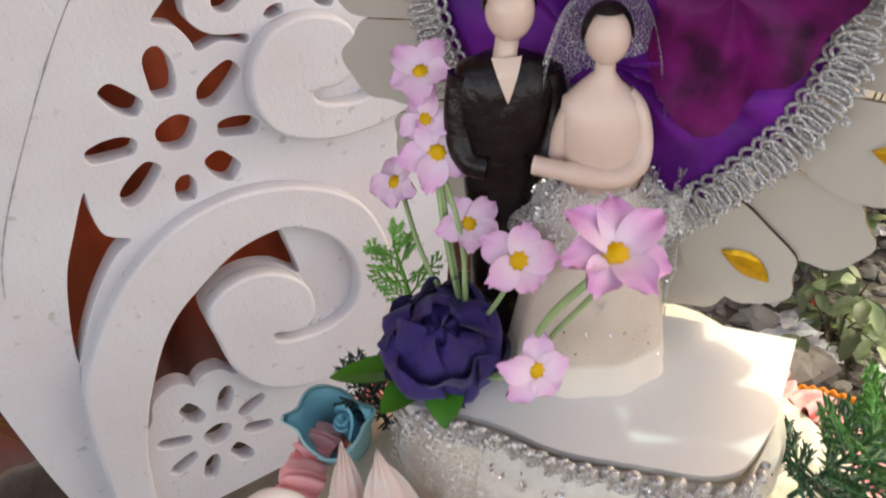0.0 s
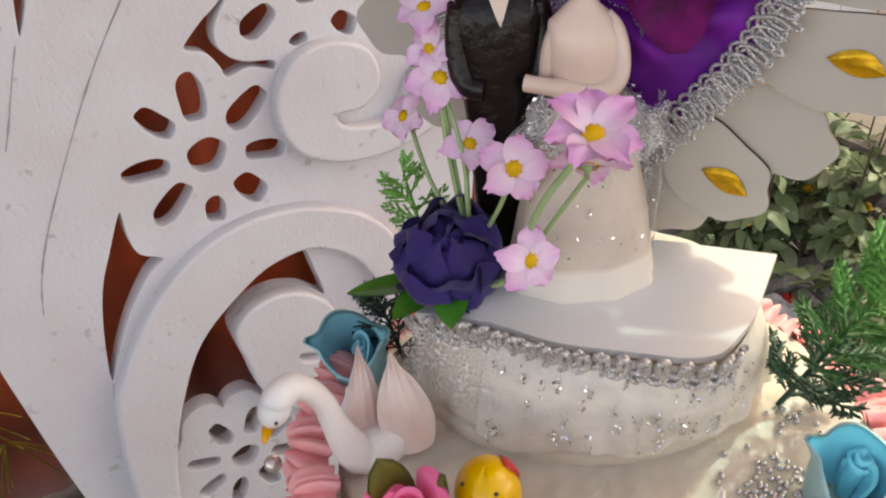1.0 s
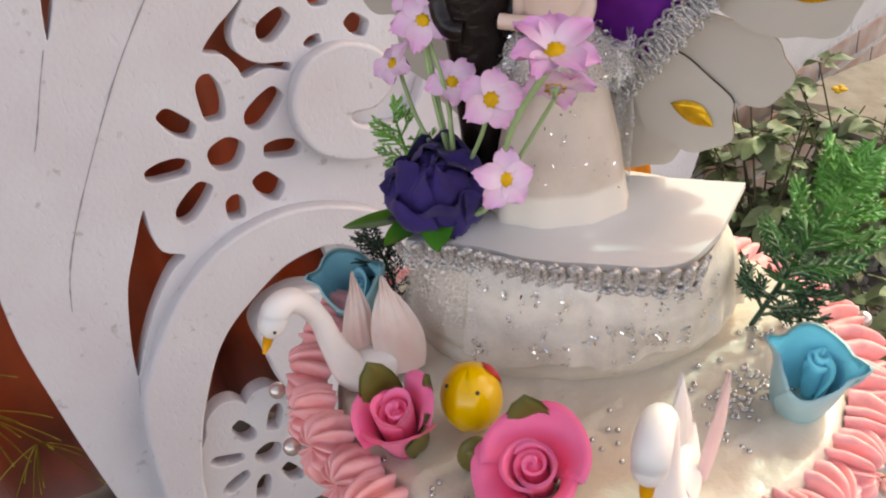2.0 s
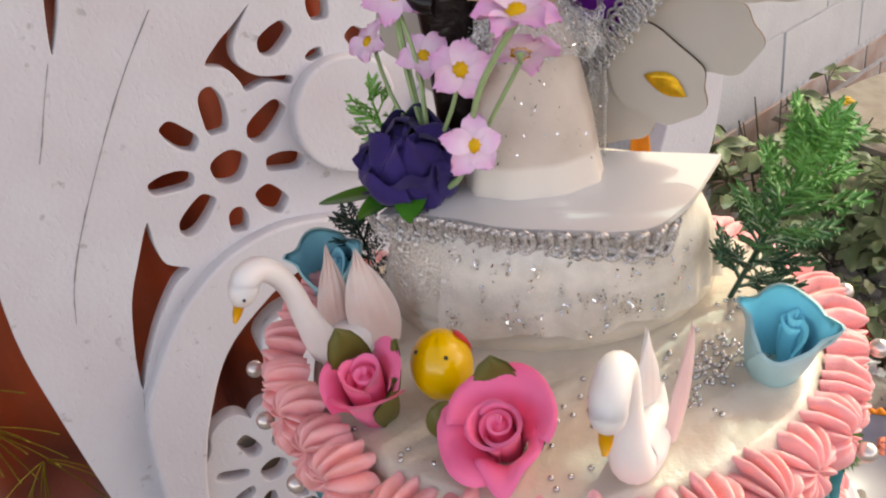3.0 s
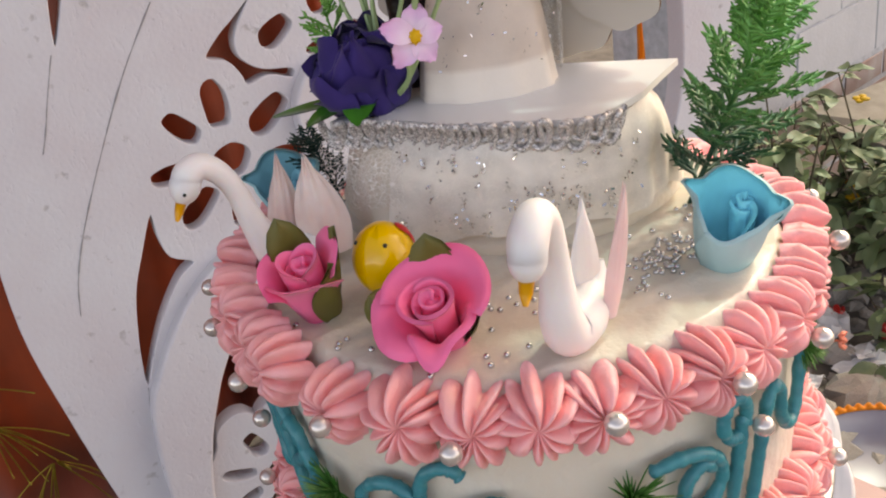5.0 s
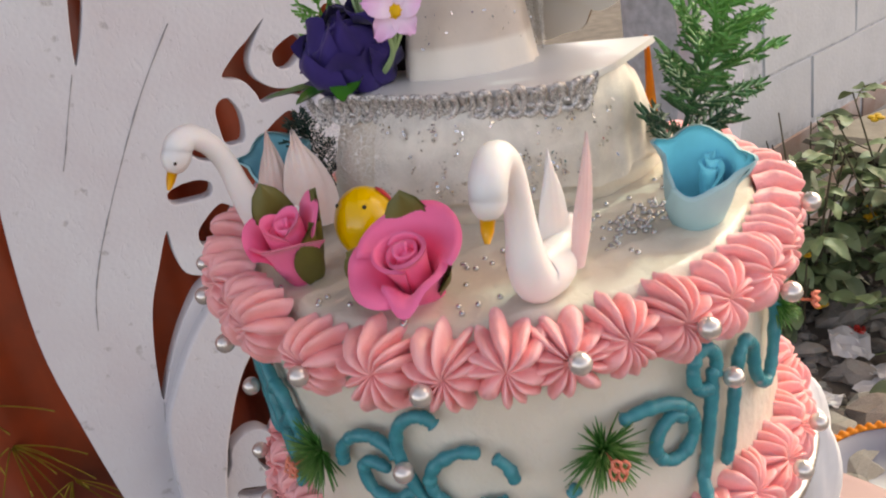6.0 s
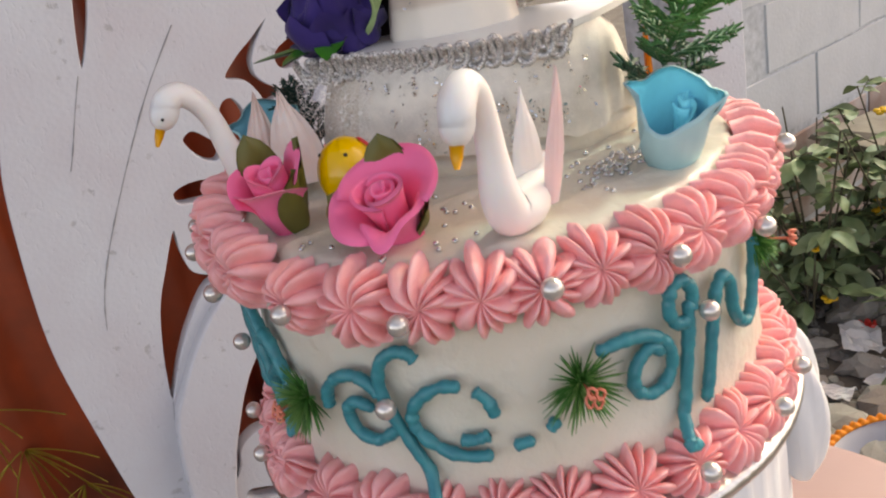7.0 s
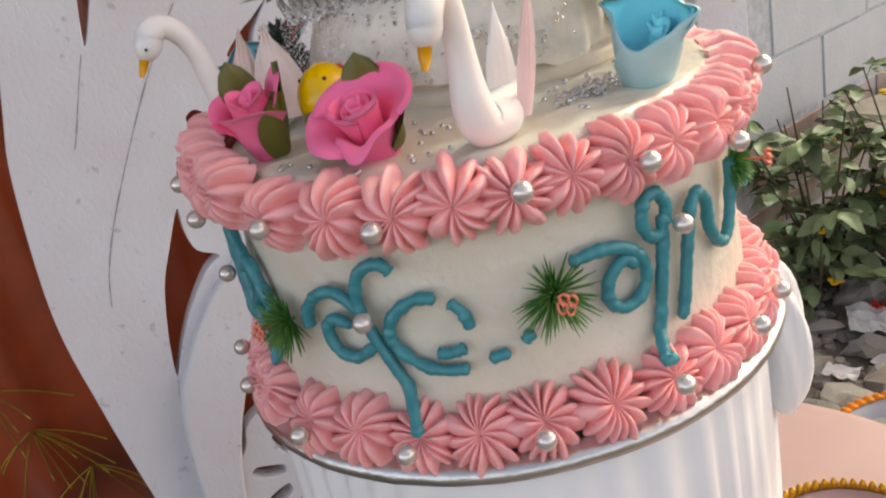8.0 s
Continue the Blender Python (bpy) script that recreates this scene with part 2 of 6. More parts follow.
BRICK = mat("dirty_brick", (0.30, 0.165, 0.125), 0.88, 0, 0.4, 11, 0.6, 160, color2=(0.42, 0.38, 0.36), per_object=0.18)
BARK = mat("twig_bark", (0.10, 0.085, 0.05), 0.85, 0, 0.4, 90, 0.5, 300)
BUSH_LEAF = mat("bush_leaf", (0.115, 0.18, 0.07), 0.5, 0, 0.3, 30, 0.2, 200, color2=(0.18, 0.23, 0.12), per_object=0.4)
BUSH_FLOWER = mat("yellow_blossom", (0.75, 0.42, 0.02), 0.6, 0, 0.2, 90)
WOOD = mat("weathered_board", (0.27, 0.23, 0.19), 0.75, 0, 0.3, 20, 0.3, 120, color2=(0.18, 0.145, 0.115))
WOOD_DARK = mat("dark_timber", (0.06, 0.035, 0.025), 0.75, 0, 0.4, 20, 0.3, 120)
PAPER = mat("litter_paper", (0.70, 0.70, 0.70), 0.6, 0, 0.15, 30)
RED_WRAP = mat("red_wrapper", (0.65, 0.03, 0.02), 0.3, 0, 0.2, 40)


# ---- mesh helpers ----
def mesh(name, verts, faces, mats, index=None, smooth=True, uvs=None):
    me = bpy.data.meshes.new(name)
    me.from_pydata([tuple(v) for v in verts], [], [tuple(f) for f in faces])
    for m in mats if isinstance(mats, (list, tuple)) else [mats]:
        me.materials.append(m)
    if index is not None:
        me.polygons.foreach_set("material_index", list(index))
    me.polygons.foreach_set("use_smooth", [smooth] * len(me.polygons))
    if uvs is not None:
        layer = me.uv_layers.new(name="UVMap")
        for loop in me.loops:
            layer.data[loop.index].uv = uvs[loop.vertex_index]
    me.update()
    return me


def empty(name, m, label, category, group="", kind=""):
    ob = new(name)
    ob.empty_display_size = 0.01
    ob.matrix_world = m
    return tagged(ob, label, category, group, kind)


def part(name, me, parent, label="", m=None):
    ob = new(name, me)
    ob.parent = parent
    if m is not None:
        ob.matrix_basis = m
    return tagged(ob, label) if label else ob


def thing(name, me, m, label, category, group="", kind=""):
    ob = new(name, me)
    ob.matrix_world = m
    return tagged(ob, label, category, group, kind)


def smooth_line(points, n=8, closed=False):
    """Catmull-Rom through points of any dimension."""
    p = np.array(points, float)
    k = len(p)
    out = []
    for i in range(k if closed else k - 1):
        if closed:
            a, b, c, d = p[(i - 1) % k], p[i], p[(i + 1) % k], p[(i + 2) % k]
        else:
            a, b, c, d = p[max(i - 1, 0)], p[i], p[i + 1], p[min(i + 2, k - 1)]
        for s in np.arange(n) / n:
            out.append(0.5 * (2 * b + (c - a) * s + (2 * a - 5 * b + 4 * c - d) * s**2 + (3 * b - a - 3 * c + d) * s**3))
    if not closed:
        out.append(p[-1])
    return np.array(out)


class Build:
    """Collects verts and faces of one mesh, with a material index for each face."""

    def __init__(self):
        self.v, self.f, self.i, self.uv = [], [], [], []

    def grid(self, pts, rows, cols, wrap=False, index=0, uv=None):
        o = len(self.v)
        self.v += [tuple(p) for p in pts]
        self.uv += list(uv) if uv is not None else [(0, 0)] * len(pts)
        for r in range(rows - 1):
            for c in range(cols if wrap else cols - 1):
                d = (c + 1) % cols
                self.f.append((o + r * cols + c, o + r * cols + d, o + (r + 1) * cols + d, o + (r + 1) * cols + c))
                self.i.append(index)
        return o

    def loft(self, rings, n=20, index=0, caps=True):
        """Ellipse rings (x, y, z, rx, ry), level, from bottom to top."""
        pts = []
        for x, y, z, rx, ry in rings:
            for k in range(n):
                a = 2 * math.pi * k / n
                pts.append((x + rx * math.cos(a), y + ry * math.sin(a), z))
        o = self.grid(pts, len(rings), n, True, index)
        if caps:
            self.f.append(tuple(o + k for k in reversed(range(n))))
            self.f.append(tuple(o + (len(rings) - 1) * n + k for k in range(n)))
            self.i += [index, index]

    def tube(self, line, radii, n=8, index=0, squash=1.0, caps=True):
        line = np.array(line, float)
        k = len(line)
        radii = np.broadcast_to(np.array(radii, float), (k,))
        tang = np.gradient(line, axis=0)
        tang /= np.linalg.norm(tang, axis=1)[:, None] + 1e-12
        ref = np.array((0, 0, 1.0)) if abs(tang[0][2]) < 0.9 else np.array((1.0, 0, 0))
        side = np.cross(tang[0], ref)
        pts = []
        for j in range(k):
            side = side - tang[j] * (side @ tang[j])
            side /= np.linalg.norm(side) + 1e-12
            up = np.cross(side, tang[j])
            for q in range(n):
                a = 2 * math.pi * q / n
                pts.append(line[j] + radii[j] * (math.cos(a) * side + squash * math.sin(a) * up))
        o = self.grid(pts, k, n, True, index)
        if caps:
            self.f.append(tuple(o + q for q in range(n)))
            self.f.append(tuple(o + (k - 1) * n + q for q in reversed(range(n))))
            self.i += [index, index]

    def ball(self, c, r, seg=14, rings=9, index=0, m=None):
        r = np.broadcast_to(np.array(r, float), (3,))
        pts = []
        for j in range(rings + 1):
            b = math.pi * j / rings
            for k in range(seg):
                a = 2 * math.pi * k / seg
                p = Vector((r[0] * math.sin(b) * math.cos(a), r[1] * math.sin(b) * math.sin(a), -r[2] * math.cos(b)))
                if m is not None:
                    p = m @ p
                pts.append((c[0] + p[0], c[1] + p[1], c[2] + p[2]))
        self.grid(pts, rings + 1, seg, True, index)

    def slab(self, outline, z0, z1, index=0, edge=None):
        """A flat piece with straight sides; outline in x, y, anticlockwise."""
        o, n = len(self.v), len(outline)
        self.v += [(x, y, z0) for x, y in outline] + [(x, y, z1) for x, y in outline]
        self.uv += [(0, 0)] * (2 * n)
        self.f += [tuple(o + k for k in reversed(range(n))), tuple(o + n + k for k in range(n))]
        self.i += [index, index]
        for k in range(n):
            d = (k + 1) % n
            self.f.append((o + k, o + d, o + n + d, o + n + k))
            self.i.append(index if edge is None else edge)

    def mesh(self, name, mats, smooth=True, uv=False):
        return mesh(name, self.v, self.f, mats, self.i, smooth, self.uv if uv else None)


def holed_plate(name, loops, half, bevel, material, inset=0.0):
    """A plate in x, y with holes (loops inside loops), its edges rounded."""
    cu = bpy.data.curves.new(name, "CURVE")
    cu.dimensions, cu.fill_mode, cu.extrude, cu.bevel_depth, cu.bevel_resolution = "2D", "BOTH", half - bevel, bevel, 2
    cu.offset = -inset
    for loop in loops:
        sp = cu.splines.new("POLY")
        sp.points.add(len(loop) - 1)
        for q, p in zip(sp.points, loop):
            q.co = (p[0], p[1], 0, 1)
        sp.use_cyclic_u = True
    ob = bpy.data.objects.new(name, cu)
    scene.collection.objects.link(ob)
    dg = bpy.context.evaluated_depsgraph_get()
    me = bpy.data.meshes.new_from_object(ob.evaluated_get(dg))
    bpy.data.objects.remove(ob)
    bpy.data.curves.remove(cu)
    bm = bmesh.new()
    bm.from_mesh(me)
    bmesh.ops.remove_doubles(bm, verts=bm.verts, dist=1e-5)
    bm.to_mesh(me)
    bm.free()
    me.materials.clear()
    me.materials.append(material)
    return me


def oval(cx, cy, rx, ry, turn=0.0, n=22, square=2.0, wob=0.0, seed=0):
    out, ca, sa = [], math.cos(turn), math.sin(turn)
    for k in range(n):
        a = 2 * math.pi * k / n
        c, s = math.cos(a), math.sin(a)
        w = 1 + wob * math.sin(3 * a + seed) + wob * math.sin(5 * a + 2.3 * seed)
        x, y = rx * w * math.copysign(abs(c) ** (2 / square), c), ry * w * math.copysign(abs(s) ** (2 / square), s)
        out.append((cx + ca * x - sa * y, cy + sa * x + ca * y))
    return out


def ribbon(points, n=10):
    """The outline of a band through (x, y, width)."""
    line = smooth_line(points, n)
    t = np.gradient(line[:, :2], axis=0)
    t /= np.linalg.norm(t, axis=1)[:, None]
    s = np.c_[-t[:, 1], t[:, 0]] * line[:, 2:3] / 2
    left, right = line[:, :2] + s, line[:, :2] - s
    end = []
    for k in range(1, 6):
        a = math.pi * k / 6
        end.append(line[-1, :2] + math.cos(a) * s[-1] + math.sin(a) * t[-1] * line[-1, 2] / 2)
    return [tuple(p) for p in left] + [tuple(p) for p in end] + [tuple(p) for p in right[::-1]]


# ---- ground, wall, curtain ----
GROUND_Z, TABLE_Z, BOARD_Z, TOP = 0.10, 0.52, 0.797, 0.913


def make_ground():
    b = Build()
    xs = np.r_[-60, -20, -6, np.linspace(-2.5, 3.5, 61), 7, 20, 60]
    ys = np.r_[-60, -20, -6, np.linspace(-2.5, 3.5, 61), 7, 20, 60]
    pts = []
    for y in ys:
        for x in xs:
            h = 0.05 * noise.noise((x * 1.7, y * 1.7, 0)) + 0.02 * noise.noise((x * 6, y * 6, 3)) if abs(x) < 6 and abs(y) < 6 else 0
            if x < 0.28 or y < 0.35:
                h = min(h, 0)
            pts.append((x, y, GROUND_Z + h))
    b.grid(pts, len(ys), len(xs))
    return thing("ground", b.mesh("ground", SOIL), Matrix(), "bare soil strewn with rubble, gravel and litter", "ground", kind="structure")


def ground_height(x, y):
    h = 0.05 * noise.noise((x * 1.7, y * 1.7, 0)) + 0.02 * noise.noise((x * 6, y * 6, 3))
    return GROUND_Z + (min(h, 0) if x < 0.28 or y < 0.35 else h)


ground = make_ground()

# the wall runs away to the right behind the garden
WALL_AT, WALL_YAW = Vector((0.57, 1.47, 0.0)), 44.0
WALL_M = Matrix.Translation(WALL_AT) @ pose(0, 0, 0, 0, 0, WALL_YAW)


def make_wall():
    b = Build()
    b.slab([(-0.28, 0.012), (5.0, 0.012), (5.0, 0.2), (-0.28, 0.2)], -0.1, 2.6)
    wall = thing("wall_north", b.mesh("wall_core", MORTAR, False), WALL_M, "white painted block wall on a bare red brick footing", "wall", kind="structure")
    return wall


wall = make_wall()



# sheet added out of view to cut the overhead sky light on the cake
def make_sky_blocker():
    b = Build()
    rows, cols, pts = 12, 12, []
    for side in (0, 1):
        for j in range(rows):
            for k in range(cols):
                u, v = k / (cols - 1), j / (rows - 1)
                pts.append((-3.2 + 4.18 * u, -0.20 + 2.40 * v, 2.45 - 0.10 * math.sin(math.pi * u) * math.sin(math.pi * v) + 0.01 * side))
    b.grid(pts[: rows * cols], rows, cols)
    b.grid(pts[rows * cols:], rows, cols)
    thing("ceiling", b.mesh("ceiling", CLOTH), Matrix(), "unseen white cloth sheet added overhead to hold back the sky", "ceiling", kind="structure")


make_sky_blocker()

# ---- carved foam panel ----
PANEL_O, PANEL_YAW = Vector((-0.37, 0.685, 0.0)), math.degrees(math.atan2(0.511, 0.859))
# local x runs along the panel, local y is up, local z faces the viewer
PANEL_M = Matrix.Translation(PANEL_O) @ pose(0, 0, 0, 0, 0, PANEL_YAW) @ pose(0, 0, 0, 90, 0, 0)


def flower_holes(cx, cy, ring, core, holes, seed):
    """holes: (degrees, half length, half width) round the core."""
    out = [oval(cx, cy, core, core * 0.9, 0.3, wob=0.03, seed=seed)]
    for k, (a, ln, w) in enumerate(holes):
        a = radians(a)
        out.append(oval(cx + ring * math.cos(a), cy + ring * math.sin(a), ln, w, a, square=2.7, wob=0.03, seed=seed + k))
    return out


def make_panel():
    top = empty("backdrop_panel", PANEL_M, "tall white carved foam backdrop panel with scrolls and pierced flowers", "backdrop")
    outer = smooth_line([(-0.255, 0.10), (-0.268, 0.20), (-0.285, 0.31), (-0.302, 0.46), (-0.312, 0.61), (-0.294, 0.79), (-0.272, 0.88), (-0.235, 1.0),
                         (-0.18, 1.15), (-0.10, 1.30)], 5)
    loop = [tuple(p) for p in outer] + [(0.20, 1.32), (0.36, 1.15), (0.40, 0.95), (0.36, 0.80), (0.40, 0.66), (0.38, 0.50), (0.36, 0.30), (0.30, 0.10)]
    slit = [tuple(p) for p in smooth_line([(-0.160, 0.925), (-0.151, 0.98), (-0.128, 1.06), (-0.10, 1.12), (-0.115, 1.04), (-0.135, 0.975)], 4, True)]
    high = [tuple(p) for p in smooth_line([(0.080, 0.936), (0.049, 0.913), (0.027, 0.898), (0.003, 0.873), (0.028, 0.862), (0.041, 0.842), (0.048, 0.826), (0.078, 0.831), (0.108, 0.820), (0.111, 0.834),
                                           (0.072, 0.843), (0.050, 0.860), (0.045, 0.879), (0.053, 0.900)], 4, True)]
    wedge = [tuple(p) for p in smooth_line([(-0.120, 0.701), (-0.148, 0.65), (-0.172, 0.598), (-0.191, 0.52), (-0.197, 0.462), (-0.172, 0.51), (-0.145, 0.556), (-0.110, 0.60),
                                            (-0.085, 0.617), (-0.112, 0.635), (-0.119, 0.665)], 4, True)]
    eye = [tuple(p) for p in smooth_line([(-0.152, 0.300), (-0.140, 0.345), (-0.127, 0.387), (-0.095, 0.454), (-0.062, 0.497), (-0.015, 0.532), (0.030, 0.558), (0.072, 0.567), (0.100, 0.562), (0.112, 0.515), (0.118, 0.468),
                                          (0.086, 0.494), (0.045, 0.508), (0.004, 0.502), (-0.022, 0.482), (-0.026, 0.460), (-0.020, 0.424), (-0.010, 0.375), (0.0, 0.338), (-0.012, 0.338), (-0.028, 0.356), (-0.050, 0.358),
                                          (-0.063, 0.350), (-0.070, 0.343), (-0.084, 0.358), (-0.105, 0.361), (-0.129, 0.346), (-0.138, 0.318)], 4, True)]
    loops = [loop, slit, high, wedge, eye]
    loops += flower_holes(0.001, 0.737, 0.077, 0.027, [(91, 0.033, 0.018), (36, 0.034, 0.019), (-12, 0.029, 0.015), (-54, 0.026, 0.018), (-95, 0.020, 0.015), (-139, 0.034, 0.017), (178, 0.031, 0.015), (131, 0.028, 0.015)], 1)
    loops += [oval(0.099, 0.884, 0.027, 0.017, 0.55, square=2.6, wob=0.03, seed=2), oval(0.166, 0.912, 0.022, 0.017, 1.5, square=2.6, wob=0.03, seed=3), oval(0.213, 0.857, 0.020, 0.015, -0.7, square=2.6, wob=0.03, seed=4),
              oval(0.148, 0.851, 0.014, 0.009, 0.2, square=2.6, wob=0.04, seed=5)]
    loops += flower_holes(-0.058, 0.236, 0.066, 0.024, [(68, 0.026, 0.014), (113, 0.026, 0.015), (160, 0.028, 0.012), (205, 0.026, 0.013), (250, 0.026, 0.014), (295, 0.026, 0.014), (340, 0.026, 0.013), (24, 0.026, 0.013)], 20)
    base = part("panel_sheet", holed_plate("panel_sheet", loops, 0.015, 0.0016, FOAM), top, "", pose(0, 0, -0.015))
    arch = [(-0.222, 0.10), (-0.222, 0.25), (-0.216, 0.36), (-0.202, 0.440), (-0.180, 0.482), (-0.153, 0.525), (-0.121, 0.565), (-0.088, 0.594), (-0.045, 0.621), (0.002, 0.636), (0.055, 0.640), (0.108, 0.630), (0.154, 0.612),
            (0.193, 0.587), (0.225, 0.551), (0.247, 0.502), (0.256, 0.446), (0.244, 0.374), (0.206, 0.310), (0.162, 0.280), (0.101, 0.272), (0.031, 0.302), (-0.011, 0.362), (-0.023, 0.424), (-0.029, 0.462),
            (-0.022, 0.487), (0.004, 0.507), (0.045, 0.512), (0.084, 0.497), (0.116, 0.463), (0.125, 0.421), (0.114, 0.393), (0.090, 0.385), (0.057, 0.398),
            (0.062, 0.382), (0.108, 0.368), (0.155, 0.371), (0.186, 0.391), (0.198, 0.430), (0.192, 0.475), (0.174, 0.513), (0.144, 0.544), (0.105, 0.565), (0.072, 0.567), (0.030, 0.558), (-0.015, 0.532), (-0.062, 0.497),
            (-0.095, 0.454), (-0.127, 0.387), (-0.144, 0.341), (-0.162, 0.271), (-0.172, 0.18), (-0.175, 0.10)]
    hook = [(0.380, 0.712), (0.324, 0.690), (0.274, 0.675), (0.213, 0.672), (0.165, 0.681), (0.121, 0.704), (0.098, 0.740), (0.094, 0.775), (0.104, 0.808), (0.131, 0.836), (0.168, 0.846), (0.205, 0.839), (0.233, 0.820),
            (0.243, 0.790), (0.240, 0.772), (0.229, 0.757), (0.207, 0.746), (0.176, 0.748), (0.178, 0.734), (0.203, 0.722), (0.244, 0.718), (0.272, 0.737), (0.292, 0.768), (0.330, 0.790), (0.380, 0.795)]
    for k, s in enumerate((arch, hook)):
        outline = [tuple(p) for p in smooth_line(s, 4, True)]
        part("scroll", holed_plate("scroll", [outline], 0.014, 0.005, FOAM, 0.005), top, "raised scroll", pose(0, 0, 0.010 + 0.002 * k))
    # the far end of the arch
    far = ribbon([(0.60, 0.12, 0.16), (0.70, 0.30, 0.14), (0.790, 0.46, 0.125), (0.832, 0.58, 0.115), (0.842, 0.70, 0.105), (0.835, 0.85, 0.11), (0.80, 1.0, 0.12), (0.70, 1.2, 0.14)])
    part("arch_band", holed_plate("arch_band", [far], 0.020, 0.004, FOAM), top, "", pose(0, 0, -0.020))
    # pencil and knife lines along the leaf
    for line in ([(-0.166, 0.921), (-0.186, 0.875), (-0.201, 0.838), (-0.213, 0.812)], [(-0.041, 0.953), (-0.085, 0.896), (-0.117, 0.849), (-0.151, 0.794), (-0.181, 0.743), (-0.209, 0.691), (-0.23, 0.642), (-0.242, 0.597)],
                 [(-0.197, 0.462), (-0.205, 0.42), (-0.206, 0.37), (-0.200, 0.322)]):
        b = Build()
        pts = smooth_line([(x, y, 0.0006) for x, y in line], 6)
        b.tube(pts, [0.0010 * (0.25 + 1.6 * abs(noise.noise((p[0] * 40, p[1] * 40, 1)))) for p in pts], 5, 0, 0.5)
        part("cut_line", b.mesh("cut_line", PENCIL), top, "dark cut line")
    return top


make_panel()


def make_curtain():
    b = Build()
    cols, rows, pts = 240, 12, []
    for r in range(rows):
        y = -0.0 + 2.5 * r / (rows - 1)
        for c in range(cols):
            x = -2.4 + 3.0 * c / (cols - 1)
            w = 0.022 * math.sin(x * 26 + 1.4 * math.sin(x * 7)) + 0.012 * math.sin(x * 55 + y * 1.5)
            pts.append((x, y + GROUND_Z, w * (1.1 - 0.1 * y)))
    b.grid(pts, rows, cols)
    m = PANEL_M @ pose(0, 0, -0.27)
    cur = thing("curtain", b.mesh("curtain", CURTAIN), m, "dark brown-red satin curtain hanging in soft folds", "curtain")
    sol = cur.modifiers.new("thickness", "SOLIDIFY")
    sol.thickness = 0.002
    # streaks of moving party light, shaped as thin gold strands
    rnd = random.Random(5)
    for cx, cy, n in ((-0.43, 0.37, 11), (-0.47, 0.46, 7), (-0.37, 0.27, 9)):
        for k in range(n):
            t = Build()
            a = rnd.uniform(0.3, math.pi - 0.2) + math.pi
            ln = rnd.uniform(0.05, 0.13)
            line = [(cx + s * ln * math.cos(a), cy + s * ln * math.sin(a) - 0.03 * s * s, 0.045 + 0.004 * k / n) for s in np.linspace(0.05, 1, 8)]
            t.tube(line, 0.0012, 5)
            part("light_streak", t.mesh("light_streak", LIGHT_STREAK), cur, "streak of party light built as a gold strand")


make_curtain()


# ---- table, stand and board ----
def revolve(b, profile, n=72, index=0, ripple=None, close=True):
    pts = []
    for j, (r, z) in enumerate(profile):
        for k in range(n):
            a = 2 * math.pi * k / n
            q = r * (1 + (ripple(a, j, z) if ripple else 0))
            pts.append((q * math.cos(a), q * math.sin(a), z))
    b.grid(pts, len(profile), n, True, index)


def make_table():
    top = empty("round_table", pose(0.075, 0.045, GROUND_Z), "round table under a smooth pink satin cloth", "table")
    b = Build()
    h = TABLE_Z - GROUND_Z
    revolve(b, [(0.0, h - 0.002), (0.2, h - 0.002), (0.260, h - 0.002), (0.272, h - 0.006), (0.277, h - 0.016), (0.282, h - 0.12), (0.293, 0.02), (0.290, 0.015)], 120, 0,
            lambda a, j, z: 0.03 * (j > 4) * (j - 4) / 3 * math.sin(22 * a + math.sin(3 * a)))
    part("tablecloth", b.mesh("tablecloth", PINK_CLOTH), top)
    b = Build()
    revolve(b, [(0.0, h - 0.03), (0.255, h - 0.03), (0.26, h - 0.01), (0.0, h - 0.01)], 60)
    part("tabletop", b.mesh("tabletop", WOOD), top)
    b = Build()
    revolve(b, [(0.10, 0.0), (0.10, 0.02), (0.03, 0.04), (0.03, h - 0.03)], 32)
    part("pedestal", b.mesh("pedestal", WOOD_DARK), top)


make_table()


def make_stand():
    top = empty("cake_stand", pose(0, 0, TABLE_Z), "drum stand draped in pleated white satin under the cake", "cake stand")
    b = Build()
    h = BOARD_Z - 0.008 - TABLE_Z
    prof = [(0.132, 0.0), (0.131, h * 0.25), (0.130, h * 0.5), (0.130, h * 0.75), (0.129, h - 0.012), (0.124, h - 0.003), (0.11, h), (0.0, h)]
    revolve(b, prof, 240, 0, lambda a, j, z: (0.018 + 0.01 * math.sin(5 * a)) * math.sin(46 * a + 1.5 * math.sin(9 * a)) * (j < 6) * (1.2 - 0.7 * z / h))
    part("pleated_skirt", b.mesh("pleated_skirt", CLOTH), top)
    # bunched cloth at the side
    rnd = random.Random(3)
    for az, zz, s in ((-13, 0.244, 0.60), (-2, 0.246, 0.62)):
        b = Build()
        pts = []
        for j in range(15):
            bb = math.pi * j / 14
            for k in range(22):
                a = 2 * math.pi * k / 22
                q = 1 + 0.16 * math.sin(5 * a + bb * 2 + az) + 0.08 * noise.noise((3 * math.cos(a), 3 * math.sin(a), bb + az))
                pts.append((0.020 * s * q * math.sin(bb) * math.cos(a), 0.020 * s * q * math.sin(bb) * math.sin(a), 0.060 * s * -math.cos(bb)))
        b.grid(pts, 15, 22, True)
        r = 0.1355
        part("cloth_fold", b.mesh("cloth_fold", CLOTH), top, "", pose(r * math.cos(radians(az)), r * math.sin(radians(az)), zz, 0, 0, az))


make_stand()


